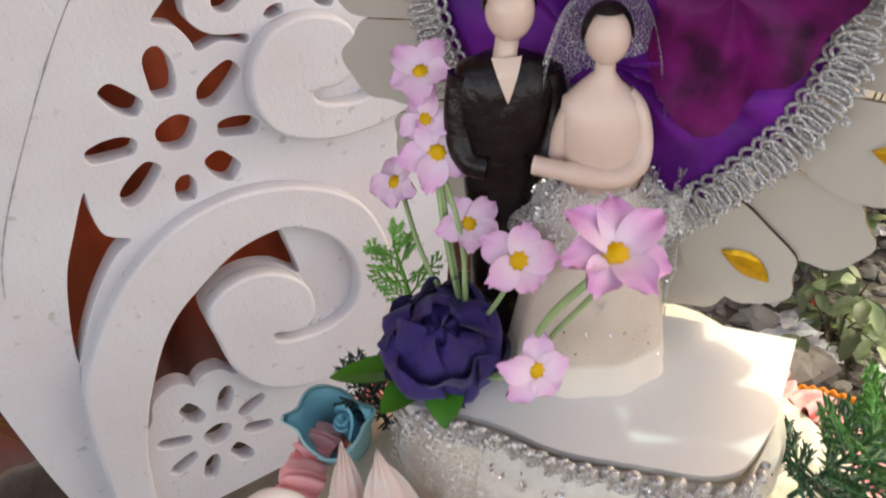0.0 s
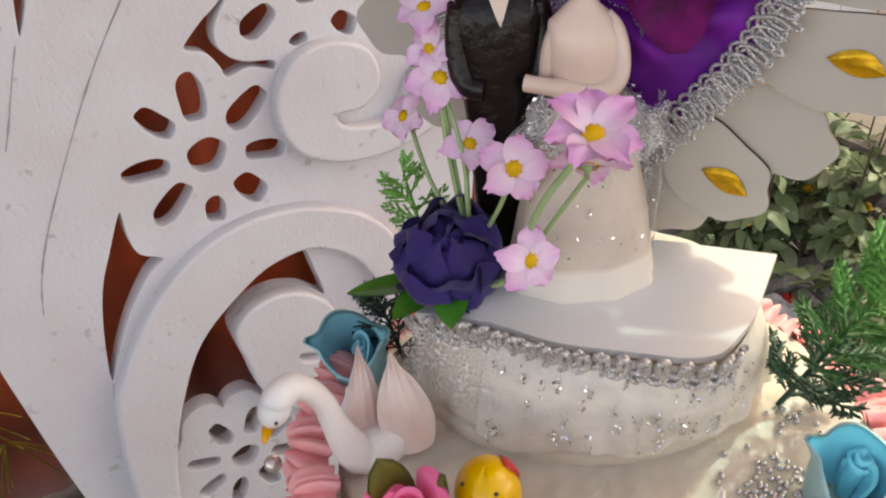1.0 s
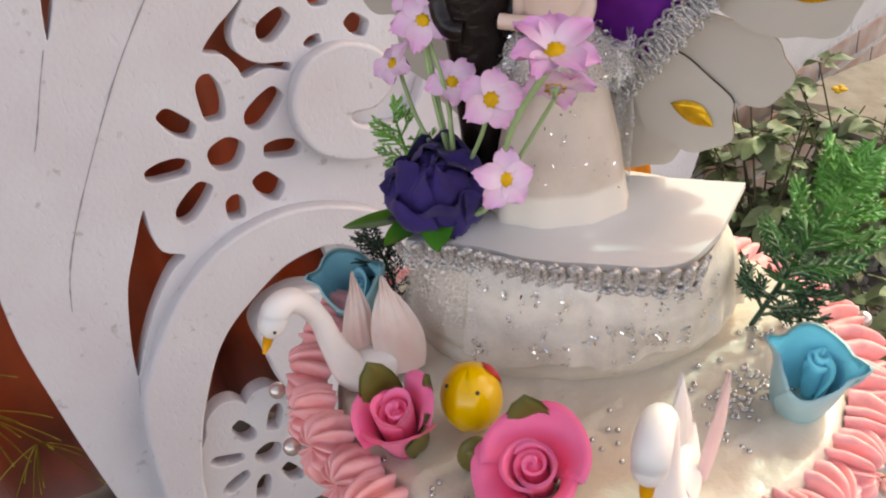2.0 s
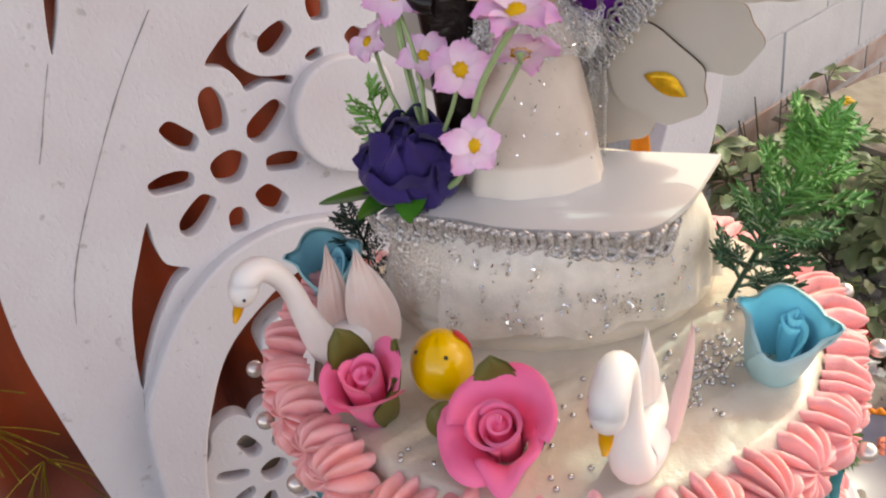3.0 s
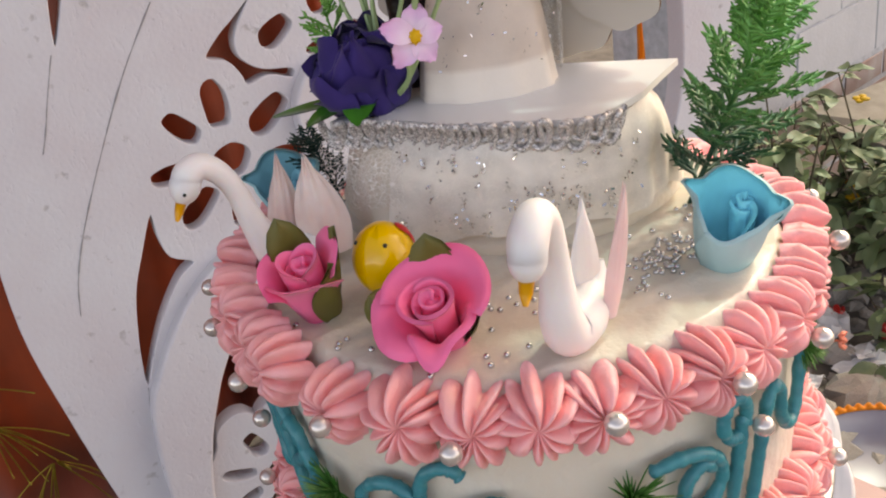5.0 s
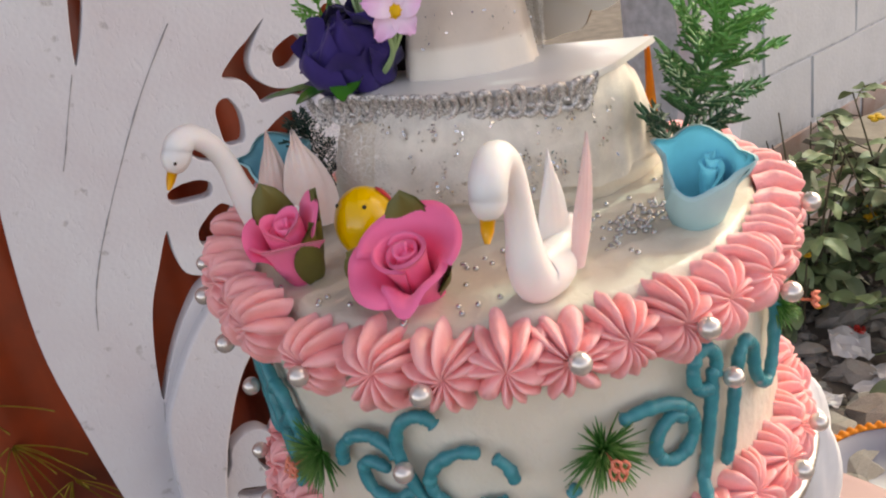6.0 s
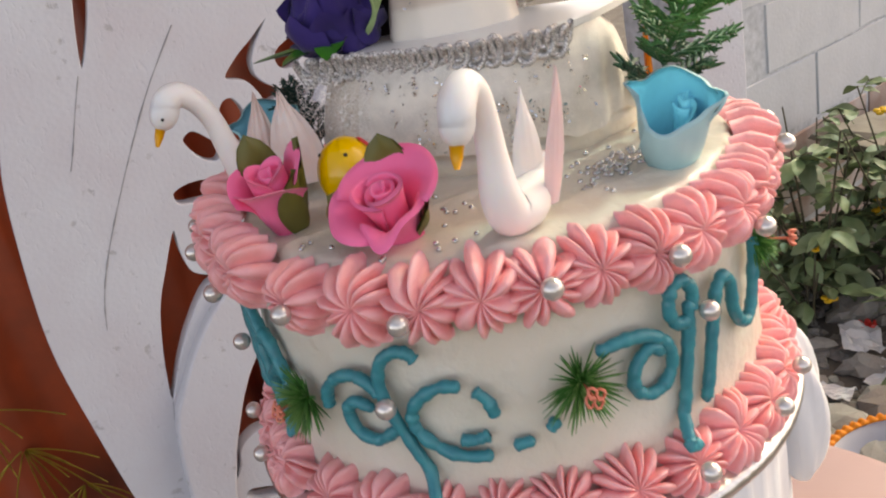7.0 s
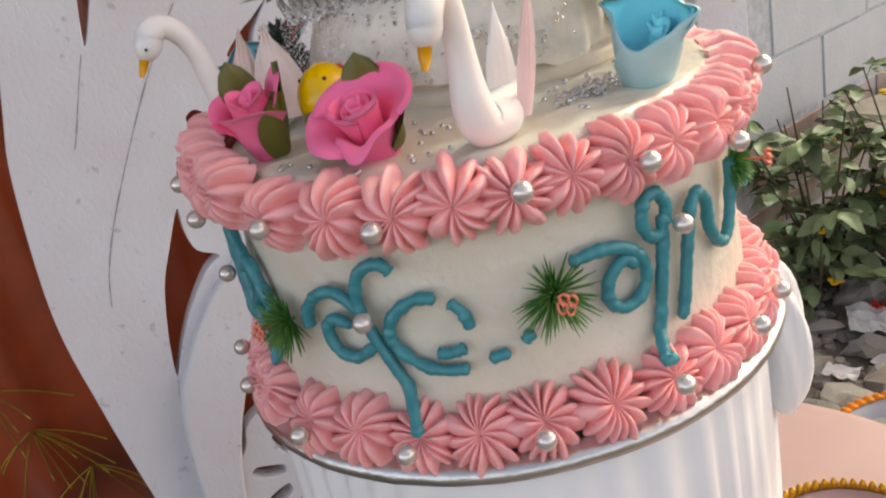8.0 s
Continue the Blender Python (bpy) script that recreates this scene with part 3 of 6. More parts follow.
def make_board():
    b = Build()
    revolve(b, [(0.0, 0), (0.135, 0), (0.1375, 0.0015), (0.138, 0.004), (0.1375, 0.0065), (0.135, 0.008), (0.0, 0.008)], 96, 0,
            lambda a, j, z: 0.004 * noise.noise((9 * math.cos(a), 9 * math.sin(a), j * 0.3)))
    return thing("cake_board", b.mesh("cake_board", FOIL), pose(0, 0, BOARD_Z - 0.008), "round cake board wrapped in crinkled silver foil", "cake board")


make_board()


# ---- the cake ----
def rosette_mesh(name, lobes, twist, seed, tall=0.0112, wide=0.0142, sharp=0.85, star=0.42):
    """A star-tip rosette: thin lobes that meet in a pinch below its middle; the lobes above are the longer ones."""
    b = Build()
    cols, rows = lobes * 9, 15
    rnd = random.Random(seed)
    gain = [rnd.uniform(0.6, 1.3) for _ in range(lobes)]
    lift = [rnd.uniform(0.75, 1.2) for _ in range(lobes)]
    skew = [rnd.uniform(-0.12, 0.12) for _ in range(lobes)]
    pts = []
    for j in range(rows):
        s = math.sin(0.5 * math.pi * j / (rows - 1)) if j else 0.0
        for k in range(cols):
            a = 2 * math.pi * k / cols
            q = int((a / (2 * math.pi) * lobes) + 0.5) % lobes
            w = a + 0.13 * math.sin(2 * a + seed) + 0.08 * math.sin(3 * a + 2 * seed)
            q = int((w / (2 * math.pi) * lobes) + 0.5) % lobes
            lobe = abs(math.cos(lobes * w / 2)) ** sharp
            long = 1 + 0.13 * math.sin(a) * s
            r = wide * s * long * (0.92 + (star * gain[q] * (lobe - 0.6)) * s**1.5 + 0.12 * (gain[q] - 1) * s)
            body = math.sin(math.pi * (0.12 + 0.80 * s)) ** 0.65
            z = tall * (0.30 + 0.70 * body) * (1 + 0.15 * math.sin(a))
            z *= 1 + 0.66 * (lobe - 0.8) * min(1, s * 2.0) * lift[q]
            z *= 1 + 0.16 * noise.noise((3 * s * math.cos(a), 3 * s * math.sin(a), seed * 1.7))
            if s > 0.66:
                z *= math.sqrt(max(0.0, 1 - ((s - 0.66) / 0.34) ** 2)) * 0.92 + 0.08
            if s > 0.99:
                z = -0.004
            t = a + twist * (1 - s) + skew[q] * lobe * s
            pts.append((0.94 * r * math.cos(t), r * math.sin(t), z))
    b.grid(pts, rows, cols, True)
    return b.mesh(name, PINK)


def on_side(az, z, r, elev, turn=0.0):
    """A pose on the cake's side whose local z looks outward, lifted by elev degrees."""
    a = radians(az)
    out = Vector((math.cos(a) * math.cos(radians(elev)), math.sin(a) * math.cos(radians(elev)), math.sin(radians(elev))))
    side = Vector((-math.sin(a), math.cos(a), 0))
    up = out.cross(side)
    m = Matrix((side, up, out)).transposed().to_4x4()
    return Matrix.Translation((r * math.cos(a), r * math.sin(a), z)) @ m @ pose(0, 0, 0, 0, 0, turn)


CAKE_R = 0.122


def make_cake():
    top = empty("cake", pose(0, 0, BOARD_Z), "round cream-iced cake with pink piped rosettes, teal scrolls and pearls", "cake")
    h = TOP - BOARD_Z
    b = Build()
    prof = [(CAKE_R, 0.0)] + [(CAKE_R - 0.0005 * k, h * k / 14) for k in range(1, 13)]
    prof += [(CAKE_R - 0.006 - 0.006 * math.cos(radians(q)) * -1 - 0.006, h - 0.012 + 0.012 * math.sin(radians(q))) for q in (20, 45, 70, 90)]
    prof += [(r, h) for r in np.linspace(CAKE_R - 0.018, 0.0, 44)]
    n, pts = 200, []
    for j, (r, z) in enumerate(prof):
        for k in range(n):
            a = 2 * math.pi * k / n
            x, y = math.cos(a), math.sin(a)
            if z < h - 0.001:
                d = 0.0009 * noise.noise((x * 3, y * 3, z * 30)) + 0.0004 * noise.noise((x * 14, y * 14, z * 25))
                pts.append(((r + d) * x, (r + d) * y, z))
            else:
                d = 0.0010 * noise.noise((r * x * 32, r * y * 32, 1)) + 0.0006 * noise.noise((r * x * 130, r * y * 60, 5))
                d += 0.0032 * max(0.0, noise.noise((r * (0.82 * x + 0.57 * y) * 14, r * (0.82 * y - 0.57 * x) * 75, 2)) - 0.1)
                pts.append((r * x, r * y, z + d))
    b.grid(pts, len(prof), n, True)
    part("icing_body", b.mesh("icing_body", CREAM), top, "cream icing, smooth at the sides")
    kinds = [rosette_mesh("rosette", lobes, tw, s, 0.0106, 0.0145, 0.82, 0.54) for lobes, tw, s in ((12, 0.10, 1), (13, 0.20, 2), (13, 0.05, 3), (11, -0.15, 4), (12, 0.2, 5), (13, 0.0, 6), (12, 0.15, 7), (11, -0.2, 8))]
    stars = [rosette_mesh("rosette", lobes, tw, s, 0.0086, 0.0148, 0.85, 0.48) for lobes, tw, s in ((14, 0.1, 11), (13, 0.2, 12), (15, 0.0, 13), (14, -0.2, 14), (13, 0.1, 15), (15, 0.25, 16))]
    rnd = random.Random(11)
    azs = [-137, -124, -110.5, -98.5, -89.5, -79.5, -69.5, -60, -49.5, -38.5, -28, -17.5, -7]
    az = 4.0
    while az < 216:
        azs.append(az)
        az += rnd.uniform(9.5, 11.5)
    for k, az in enumerate(azs):
        up = min(1.0, max(0.0, (48 - abs(az % 360 - 188)) / 22))
        m = on_side(az + rnd.uniform(-0.6, 0.6), h - 0.0145 + 0.0125 * up + rnd.uniform(-0.0012, 0.0012), 0.1210 + 0.0045 * up, 18 + 14 * up + rnd.uniform(-5, 5), rnd.uniform(-14, 14))
        sc = rnd.uniform(0.93, 1.06)
        part("rosette", (kinds + stars[:3])[rnd.randrange(11)], top, "", m @ Matrix.Diagonal((sc, sc, sc * rnd.uniform(0.9, 1.1), 1)))
    low = [-143.5, -127, -115, -103, -92.5, -81.5, -69.5, -57, -46, -35, -24, -13, -2]
    az = 9.0
    while az < 212:
        low.append(az)
        az += rnd.uniform(10.5, 12.0)
    for k, az in enumerate(low):
        m = on_side(az, 0.0085 + rnd.uniform(-0.001, 0.001), 0.1255 if az > -65 else 0.1268, 40 + rnd.uniform(-6, 6), rnd.uniform(-14, 14))
        sc = rnd.uniform(1.02, 1.14)
        part("rosette", stars[rnd.randrange(6)], top, "", m @ Matrix.Diagonal((sc, sc, sc, 1)))
    p = Build()
    p.ball((0, 0, 0), 0.0041, 18, 12)
    pearl = p.mesh("pearl", PEARL)
    spots = [(-123, 0.8998, 0.1345), (-101.5, 0.8982, 0.1345), (-78.5, 0.9035, 0.1345), (-58, 0.9003, 0.1345), (-36, 0.8905, 0.1345), (-17, 0.9085, 0.1345), (-147, 0.8962, 0.1363), (-162, 0.9043, 0.1385),
             (-179, 0.9032, 0.1455), (4, 0.905, 0.1345), (-50, 0.8685, 0.128), (-109, 0.8587, 0.128), (-157, 0.8602, 0.1300), (-126, 0.8085, 0.1412), (-104, 0.8085, 0.1412), (-82, 0.8095, 0.1412),
             (-58.5, 0.8125, 0.1412), (-24, 0.812, 0.1385), (-39, 0.815, 0.1412), (-152, 0.8073, 0.1375), (-166, 0.812, 0.1375)]
    for az, z, r in spots:
        part("pearl", pearl, top, "silvery pearl", pose(r * math.cos(radians(az)), r * math.sin(radians(az)), z - BOARD_Z))
    scrolls = [
        [(-102.5, 0.877), (-104, 0.8805), (-106.5, 0.8805), (-109.3, 0.876), (-110.6, 0.867), (-110.0, 0.857), (-107.5, 0.8426), (-103.9, 0.8246), (-101.8, 0.814)],
        [(-111.0, 0.861), (-113.5, 0.867), (-116.5, 0.869), (-120.5, 0.866), (-123.5, 0.859), (-124.0, 0.851)],
        [(-113.0, 0.8545), (-117.0, 0.857), (-119.2, 0.852), (-118.0, 0.843), (-114.0, 0.840), (-110.5, 0.844), (-109.0, 0.847)],
        [(-95.6, 0.865), (-99.0, 0.8655), (-102.8, 0.8615), (-105.3, 0.855), (-105.3, 0.847), (-102.0, 0.839), (-97.5, 0.8345), (-92.3, 0.834)],
        [(-93.6, 0.863), (-91.5, 0.858), (-90.6, 0.851)], [(-97.6, 0.842), (-95, 0.8415), (-92.2, 0.8432)], [(-88.6, 0.837), (-84.7, 0.8383)], [(-82.0, 0.8413), (-80.2, 0.8455)],
        [(-72, 0.868), (-67, 0.8695), (-62, 0.8675), (-58.4, 0.861), (-57.6, 0.852), (-60, 0.8445), (-63.5, 0.8435), (-65.8, 0.849), (-65.0, 0.8575), (-61.8, 0.8625), (-59.5, 0.858)],
        [(-52.6, 0.874), (-53.2, 0.862), (-54.6, 0.845), (-55.8, 0.830), (-57.9, 0.8225), (-58.5, 0.8193), (-56.6, 0.8195)],
        [(-52.6, 0.866), (-55.8, 0.867), (-57.2, 0.874), (-56.2, 0.882), (-53.5, 0.883), (-51.6, 0.877), (-52.0, 0.869)],
        [(-45.8, 0.866), (-47.3, 0.853), (-48.8, 0.838), (-50.3, 0.8265)],
        [(-46.4, 0.862), (-45.0, 0.871), (-42.6, 0.8745), (-40.2, 0.869), (-39.8, 0.858), (-37.2, 0.849), (-34.0, 0.8465), (-31.0, 0.853), (-29.0, 0.866), (-28.2, 0.878)],
        [(-151, 0.889), (-149.5, 0.875), (-147, 0.856), (-144.5, 0.839), (-141.5, 0.824)], [(-146.5, 0.868), (-143.5, 0.8735), (-140.2, 0.869), (-139.6, 0.861), (-142.5, 0.856), (-145.0, 0.851)],
        [(-155, 0.885), (-156.5, 0.868), (-155, 0.852), (-152, 0.838)], [(-158, 0.872), (-162, 0.865), (-160, 0.852), (-156.5, 0.850)],
        [(-22, 0.868), (-18, 0.858), (-14, 0.864), (-15, 0.876)],
        [(-150, 0.887), (-146, 0.878), (-141.5, 0.869), (-138, 0.860), (-137, 0.848), (-134, 0.838)],
    ]
    for k, s in enumerate(scrolls):
        b = Build()
        line = []
        for a, z in smooth_line(s, 9):
            r = CAKE_R + 0.0012 + min(0.0145, 1.1 * max(0.0, 0.8275 - z))
            line.append((r * math.cos(radians(a)), r * math.sin(radians(a)), z - BOARD_Z))
        ends = [min(j, len(line) - 1 - j) for j in range(len(line))]
        thick = 0.0026 if s[0][0] < -135 else 0.0024
        rad = [thick * (1 + 0.30 * noise.noise((j * 0.35, k * 3.1, 0)) + 0.14 * noise.noise((j * 1.3, k, 4))) * (0.35, 0.8, 1.12, 1.08)[min(e, 3)] for j, e in enumerate(ends)]
        b.tube(line, rad, 10)
        part("icing_scroll", b.mesh("icing_scroll", TEAL), top, "teal piped scroll")
    return top


make_cake()


def make_sprinkles():
    b = Build()
    rnd = random.Random(21)
    spots = []
    for _ in range(95):
        t = rnd.random()
        spots.append((0.046 + 0.029 * t + rnd.gauss(0, 0.0060), -0.056 + 0.022 * t + rnd.gauss(0, 0.0085)))
    spots += [(0.046 + rnd.gauss(0, 0.002), -0.069 + rnd.gauss(0, 0.002)) for _ in range(9)]
    spots += [(0.083 + rnd.gauss(0, 0.006), -0.005 + rnd.gauss(0, 0.006)) for _ in range(14)]
    spots += [(rnd.uniform(-0.035, 0.01), rnd.uniform(-0.112, -0.045)) for _ in range(26)]
    spots += [(rnd.uniform(-0.09, -0.03), rnd.uniform(-0.09, -0.03)) for _ in range(12)]
    for x, y in spots:
        b.ball((x, y, TOP + 0.0004), 0.00125, 8, 6)
    thing("silver_dragees", b.mesh("silver_dragees", DRAGEE), Matrix(), "small silver sugar balls strewn on the icing", "sprinkles", kind="stuff")


make_sprinkles()


def make_grass_pick(az, z, seed, size=1.0):
    rnd = random.Random(seed)
    top = empty("grass_pick", on_side(az, z, 0.1225, 5), "tuft of green plastic grass with a tiny coral flower", "cake decoration", "grass picks on the cake")
    b = Build()
    for k in range(170):
        a, e = rnd.uniform(0, 2 * math.pi), rnd.uniform(0.12, 1.42)
        ln = rnd.uniform(0.012, 0.0195) * size
        d = np.array((math.cos(a) * math.sin(e), math.sin(a) * math.sin(e), math.cos(e) * 0.8))
        b.tube([d * ln * s + np.array((0, -0.0014 * s * s, 0)) for s in (0.02, 0.4, 0.75, 1.0)], [0.0005, 0.00046, 0.00036, 0.00012], 4)
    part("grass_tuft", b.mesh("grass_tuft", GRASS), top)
    f = Build()
    for k in range(4):
        a = k * math.pi / 2 + 0.4
        line = [(0.0005 + 0.0022 * math.cos(a) + 0.0016 * math.cos(q) * size, 0.0010 + 0.0022 * math.sin(a) + 0.0022 * math.sin(q) * size, 0.0155 + 0.001 * math.sin(2 * q)) for q in np.linspace(0, 2 * math.pi, 9)]
        f.tube(line, 0.0006, 5, 0)
    f.tube([(0, 0.001, 0.002), (0, 0.001, 0.0155)], 0.0006, 5)
    part("tiny_flower", f.mesh("tiny_flower", CORAL), top, "tiny coral net flower")


make_grass_pick(-75.3, 0.8577, 1)
make_grass_pick(-131, 0.851, 2)
make_grass_pick(-27, 0.874, 3, 0.7)


# ---- fondant roses ----
def petal(b, inner, outer, height, start, span, curl, base_z=0.0, index=0, rows=9, cols=13, thick=0.0015, lean=0.0, tip=0.0, inside=None, dip=0.30):
    """One cupped petal round the local z axis: from radius inner at its foot to outer at its rim, whose edge rolls out by curl."""
    front = []
    for side in (0, 1):
        for j in range(rows):
            s = j / (rows - 1)
            for k in range(cols):
                u = k / (cols - 1) * 2 - 1
                width = 1 - 0.35 * (1 - s) ** 2
                a = start + span / 2 * u * width
                edge = 1 - dip * abs(u) ** 3
                z = base_z + height * s * edge * (1 + tip * (1 - abs(u)))
                r = inner + (outer - inner) * s**0.8 + curl * max(0, s - 0.62) ** 2 * 6 * (0.6 + 0.4 * abs(u)) - side * thick * (1.15 - s * 0.3)
                r -= 0.06 * inner * abs(u)
                front.append((r * math.cos(a) + lean * s, r * math.sin(a), z + 0.0006 * math.sin(5 * u + start * 3) * s))
    o = b.grid(front[: rows * cols], rows, cols, False, index)
    p = b.grid(front[rows * cols:], rows, cols, False, index if inside is None else inside)
    ring = [k for k in range(cols)] + [j * cols + cols - 1 for j in range(1, rows)] + [(rows - 1) * cols + k for k in range(cols - 2, -1, -1)] + [j * cols for j in range(rows - 2, 0, -1)]
    for q in range(len(ring)):
        c, d = ring[q], ring[(q + 1) % len(ring)]
        b.f.append((o + c, o + d, p + d, p + c))
        b.i.append(index)


def spiral_heart(material, r, h, turns=2.2, name="rose_heart"):
    b = Build()
    rows, cols, pts = 6, 60, []
    for j in range(rows):
        s = j / (rows - 1)
        for k in range(cols):
            t = k / (cols - 1)
            a = t * turns * 2 * math.pi
            rr = r * (0.10 + 0.9 * t) * (0.75 + 0.25 * s) + (0.0012 if j == rows - 1 else 0)
            pts.append((rr * math.cos(a), rr * math.sin(a), h * s * (1.0 - 0.18 * t) + 0.0003 * math.sin(3 * a)))
    b.grid(pts, rows, cols)
    b.ball((0, 0, h * 0.40), (r * 0.85, r * 0.85, h * 0.44), 16, 10)
    return b.mesh(name, material)


def solid(ob, t, offset=0.0):
    m = ob.modifiers.new("thickness", "SOLIDIFY")
    m.thickness, m.offset = t, offset


def make_rose(name, m, size, materials, label, layers, leaves=(), heart=(0.34, 0.80, 2.2), group="", dip=0.30):
    """layers: (petals, inner, outer, height, span, curl, start) in units of size; leaves: (angle, length)."""
    top = empty(name, m, label, "sugar rose", group)
    outer_mat, inner_mat = materials
    hr = part("rose_heart", spiral_heart(inner_mat, size * heart[0], size * heart[1], heart[2]), top, "", pose(0, 0, size * 0.12))
    solid(hr, 0.0011)
    for count, inner, outer, height, span, curl, start in layers:
        for k in range(count):
            b = Build()
            petal(b, size * inner, size * outer, size * height, start + 2 * math.pi * k / count, span, size * curl, tip=0.12 * math.sin(k * 2.1), inside=1, dip=dip)
            part("petal", b.mesh("petal", [outer_mat, inner_mat]), top)
    for a, ln, hug, half in leaves:
        b = Build()
        pts, rows, cols = [], 11, 9
        for side in (0, 1):
            for j in range(rows):
                s = j / (rows - 1)
                w = half * math.sin(math.pi * min(1, 0.16 + 0.84 * s)) ** 0.7 * (1 if s < 1 else 0.04)
                for q in range(cols):
                    u = q / (cols - 1) * 2 - 1
                    r = size * (0.48 + hug * s**0.85 + 0.05 * math.sin(5 * s + 3 * u)) - 0.0011 * side
                    pts.append((r * math.cos(w * u), r * math.sin(w * u), size * ln * s**1.1))
        b.grid(pts[: rows * cols], rows, cols)
        b.grid(pts[rows * cols:], rows, cols)
        part("leaf", b.mesh("leaf", OLIVE), top, "olive green leaf", pose(0, 0, 0, 0, 0, math.degrees(a)))
    return top


def flared_petal(b, size, start, end, foot, reach, height, roll, point=0.0, at=0.5, seed=0):
    """A petal that opens like a bell between two angles in degrees; roll bends its rim over, point draws the rim out at one place."""
    rows, cols, sheets = 13, 25, []
    for side in (0, 1):
        pts = []
        for j in range(rows):
            s = j / (rows - 1)
            for k in range(cols):
                t = k / (cols - 1)
                u = 2 * t - 1
                a = radians(start + (end - start) * (0.5 + 0.5 * u * (0.72 + 0.28 * s)))
                tip = math.exp(-((t - at) / 0.13) ** 2) * point
                wide = reach * (1 - 0.16 * abs(u) ** 4) + tip * s + 0.035 * math.sin(4.2 * u + seed)
                r = foot + (wide - foot) * (0.30 * s + 0.70 * s**2.1)
                z = height * (1 - 0.10 * abs(u) ** 4) * s**0.80 - roll * max(0.0, s - 0.66) ** 2 * 8.6 - 0.30 * tip * s**4 + 0.03 * math.sin(5 * u + seed) * s
                d = side * 0.0015 / size * (1.0 - 0.25 * s)
                pts.append((size * (r - d) * math.cos(a), size * (r - d) * math.sin(a), size * (z + d * (0.2 + 0.9 * s))))
        sheets.append(b.grid(pts, rows, cols))
    o, p = sheets
    ring = list(range(cols)) + [j * cols + cols - 1 for j in range(1, rows)] + [(rows - 1) * cols + k for k in range(cols - 2, -1, -1)] + [j * cols for j in range(rows - 2, 0, -1)]
    for q in range(len(ring)):
        c, d = ring[q], ring[(q + 1) % len(ring)]
        b.f.append((o + c, o + d, p + d, p + c))
        b.i.append(0)


# the open rose, tipped towards the front: a coiled heart, a cupped ring round it and three wide petals
OPEN_ROSE = make_rose("fondant_rose", Matrix.Translation((-0.0272, -0.0845, TOP + 0.0002)) @ pose(0, 0, 0, 24, -10, 8), 0.0182, (ROSE_PINK, ROSE_PINK),
                      "open hot-pink fondant rose with olive leaves on the icing", [],
                      ((1.35, 1.72, 0.80, 0.62), (2.6, 1.15, 0.85, 0.5), (-0.25, 1.00, 0.42, 0.7)), (0.33, 1.38, 1.7), group="sugar roses on the cake")
for petal_shape in ((-160, 130, 0.32, 0.50, 1.42, 0.0, 0.0, 0.5, 3), (60, 262, 0.36, 0.62, 1.40, 0.02, 0.0, 0.5, 1), (-38, 158, 0.38, 1.26, 1.40, 0.10, 0.10, 0.45, 2),
                    (122, 240, 0.38, 1.30, 1.26, 0.20, 0.0, 0.5, 5), (214, 350, 0.52, 0.94, 1.26, 0.16, 0.46, 0.30, 7)):
    sheet = Build()
    flared_petal(sheet, 0.0182, *petal_shape)
    part("petal", sheet.mesh("petal", ROSE_PINK), OPEN_ROSE)
make_rose("fondant_rose", Matrix.Translation((-0.0800, -0.0575, TOP + 0.001)) @ pose(0, 0, 0, 14, -6, 20), 0.0176, (ROSE_PINK, ROSE_PINK),
          "half-open hot-pink fondant rose with olive leaves on the icing", [(1, 0.34, 0.46, 1.75, 4.4, -0.06, 0.3), (1, 0.34, 0.52, 1.70, 3.6, -0.02, 2.9), (1, 0.36, 0.74, 1.95, 1.9, 0.30, 0.0), (1, 0.38, 0.76, 1.50, 2.7, 0.24, 4.3), (1, 0.36, 0.76, 1.55, 2.4, 0.34, 2.4)],
          ((-0.80, 1.75, 0.40, 0.95), (0.05, 2.15, 0.44, 0.70), (1.75, 2.2, 0.48, 0.8)), (0.30, 1.55, 1.5), group="sugar roses on the cake", dip=0.22)


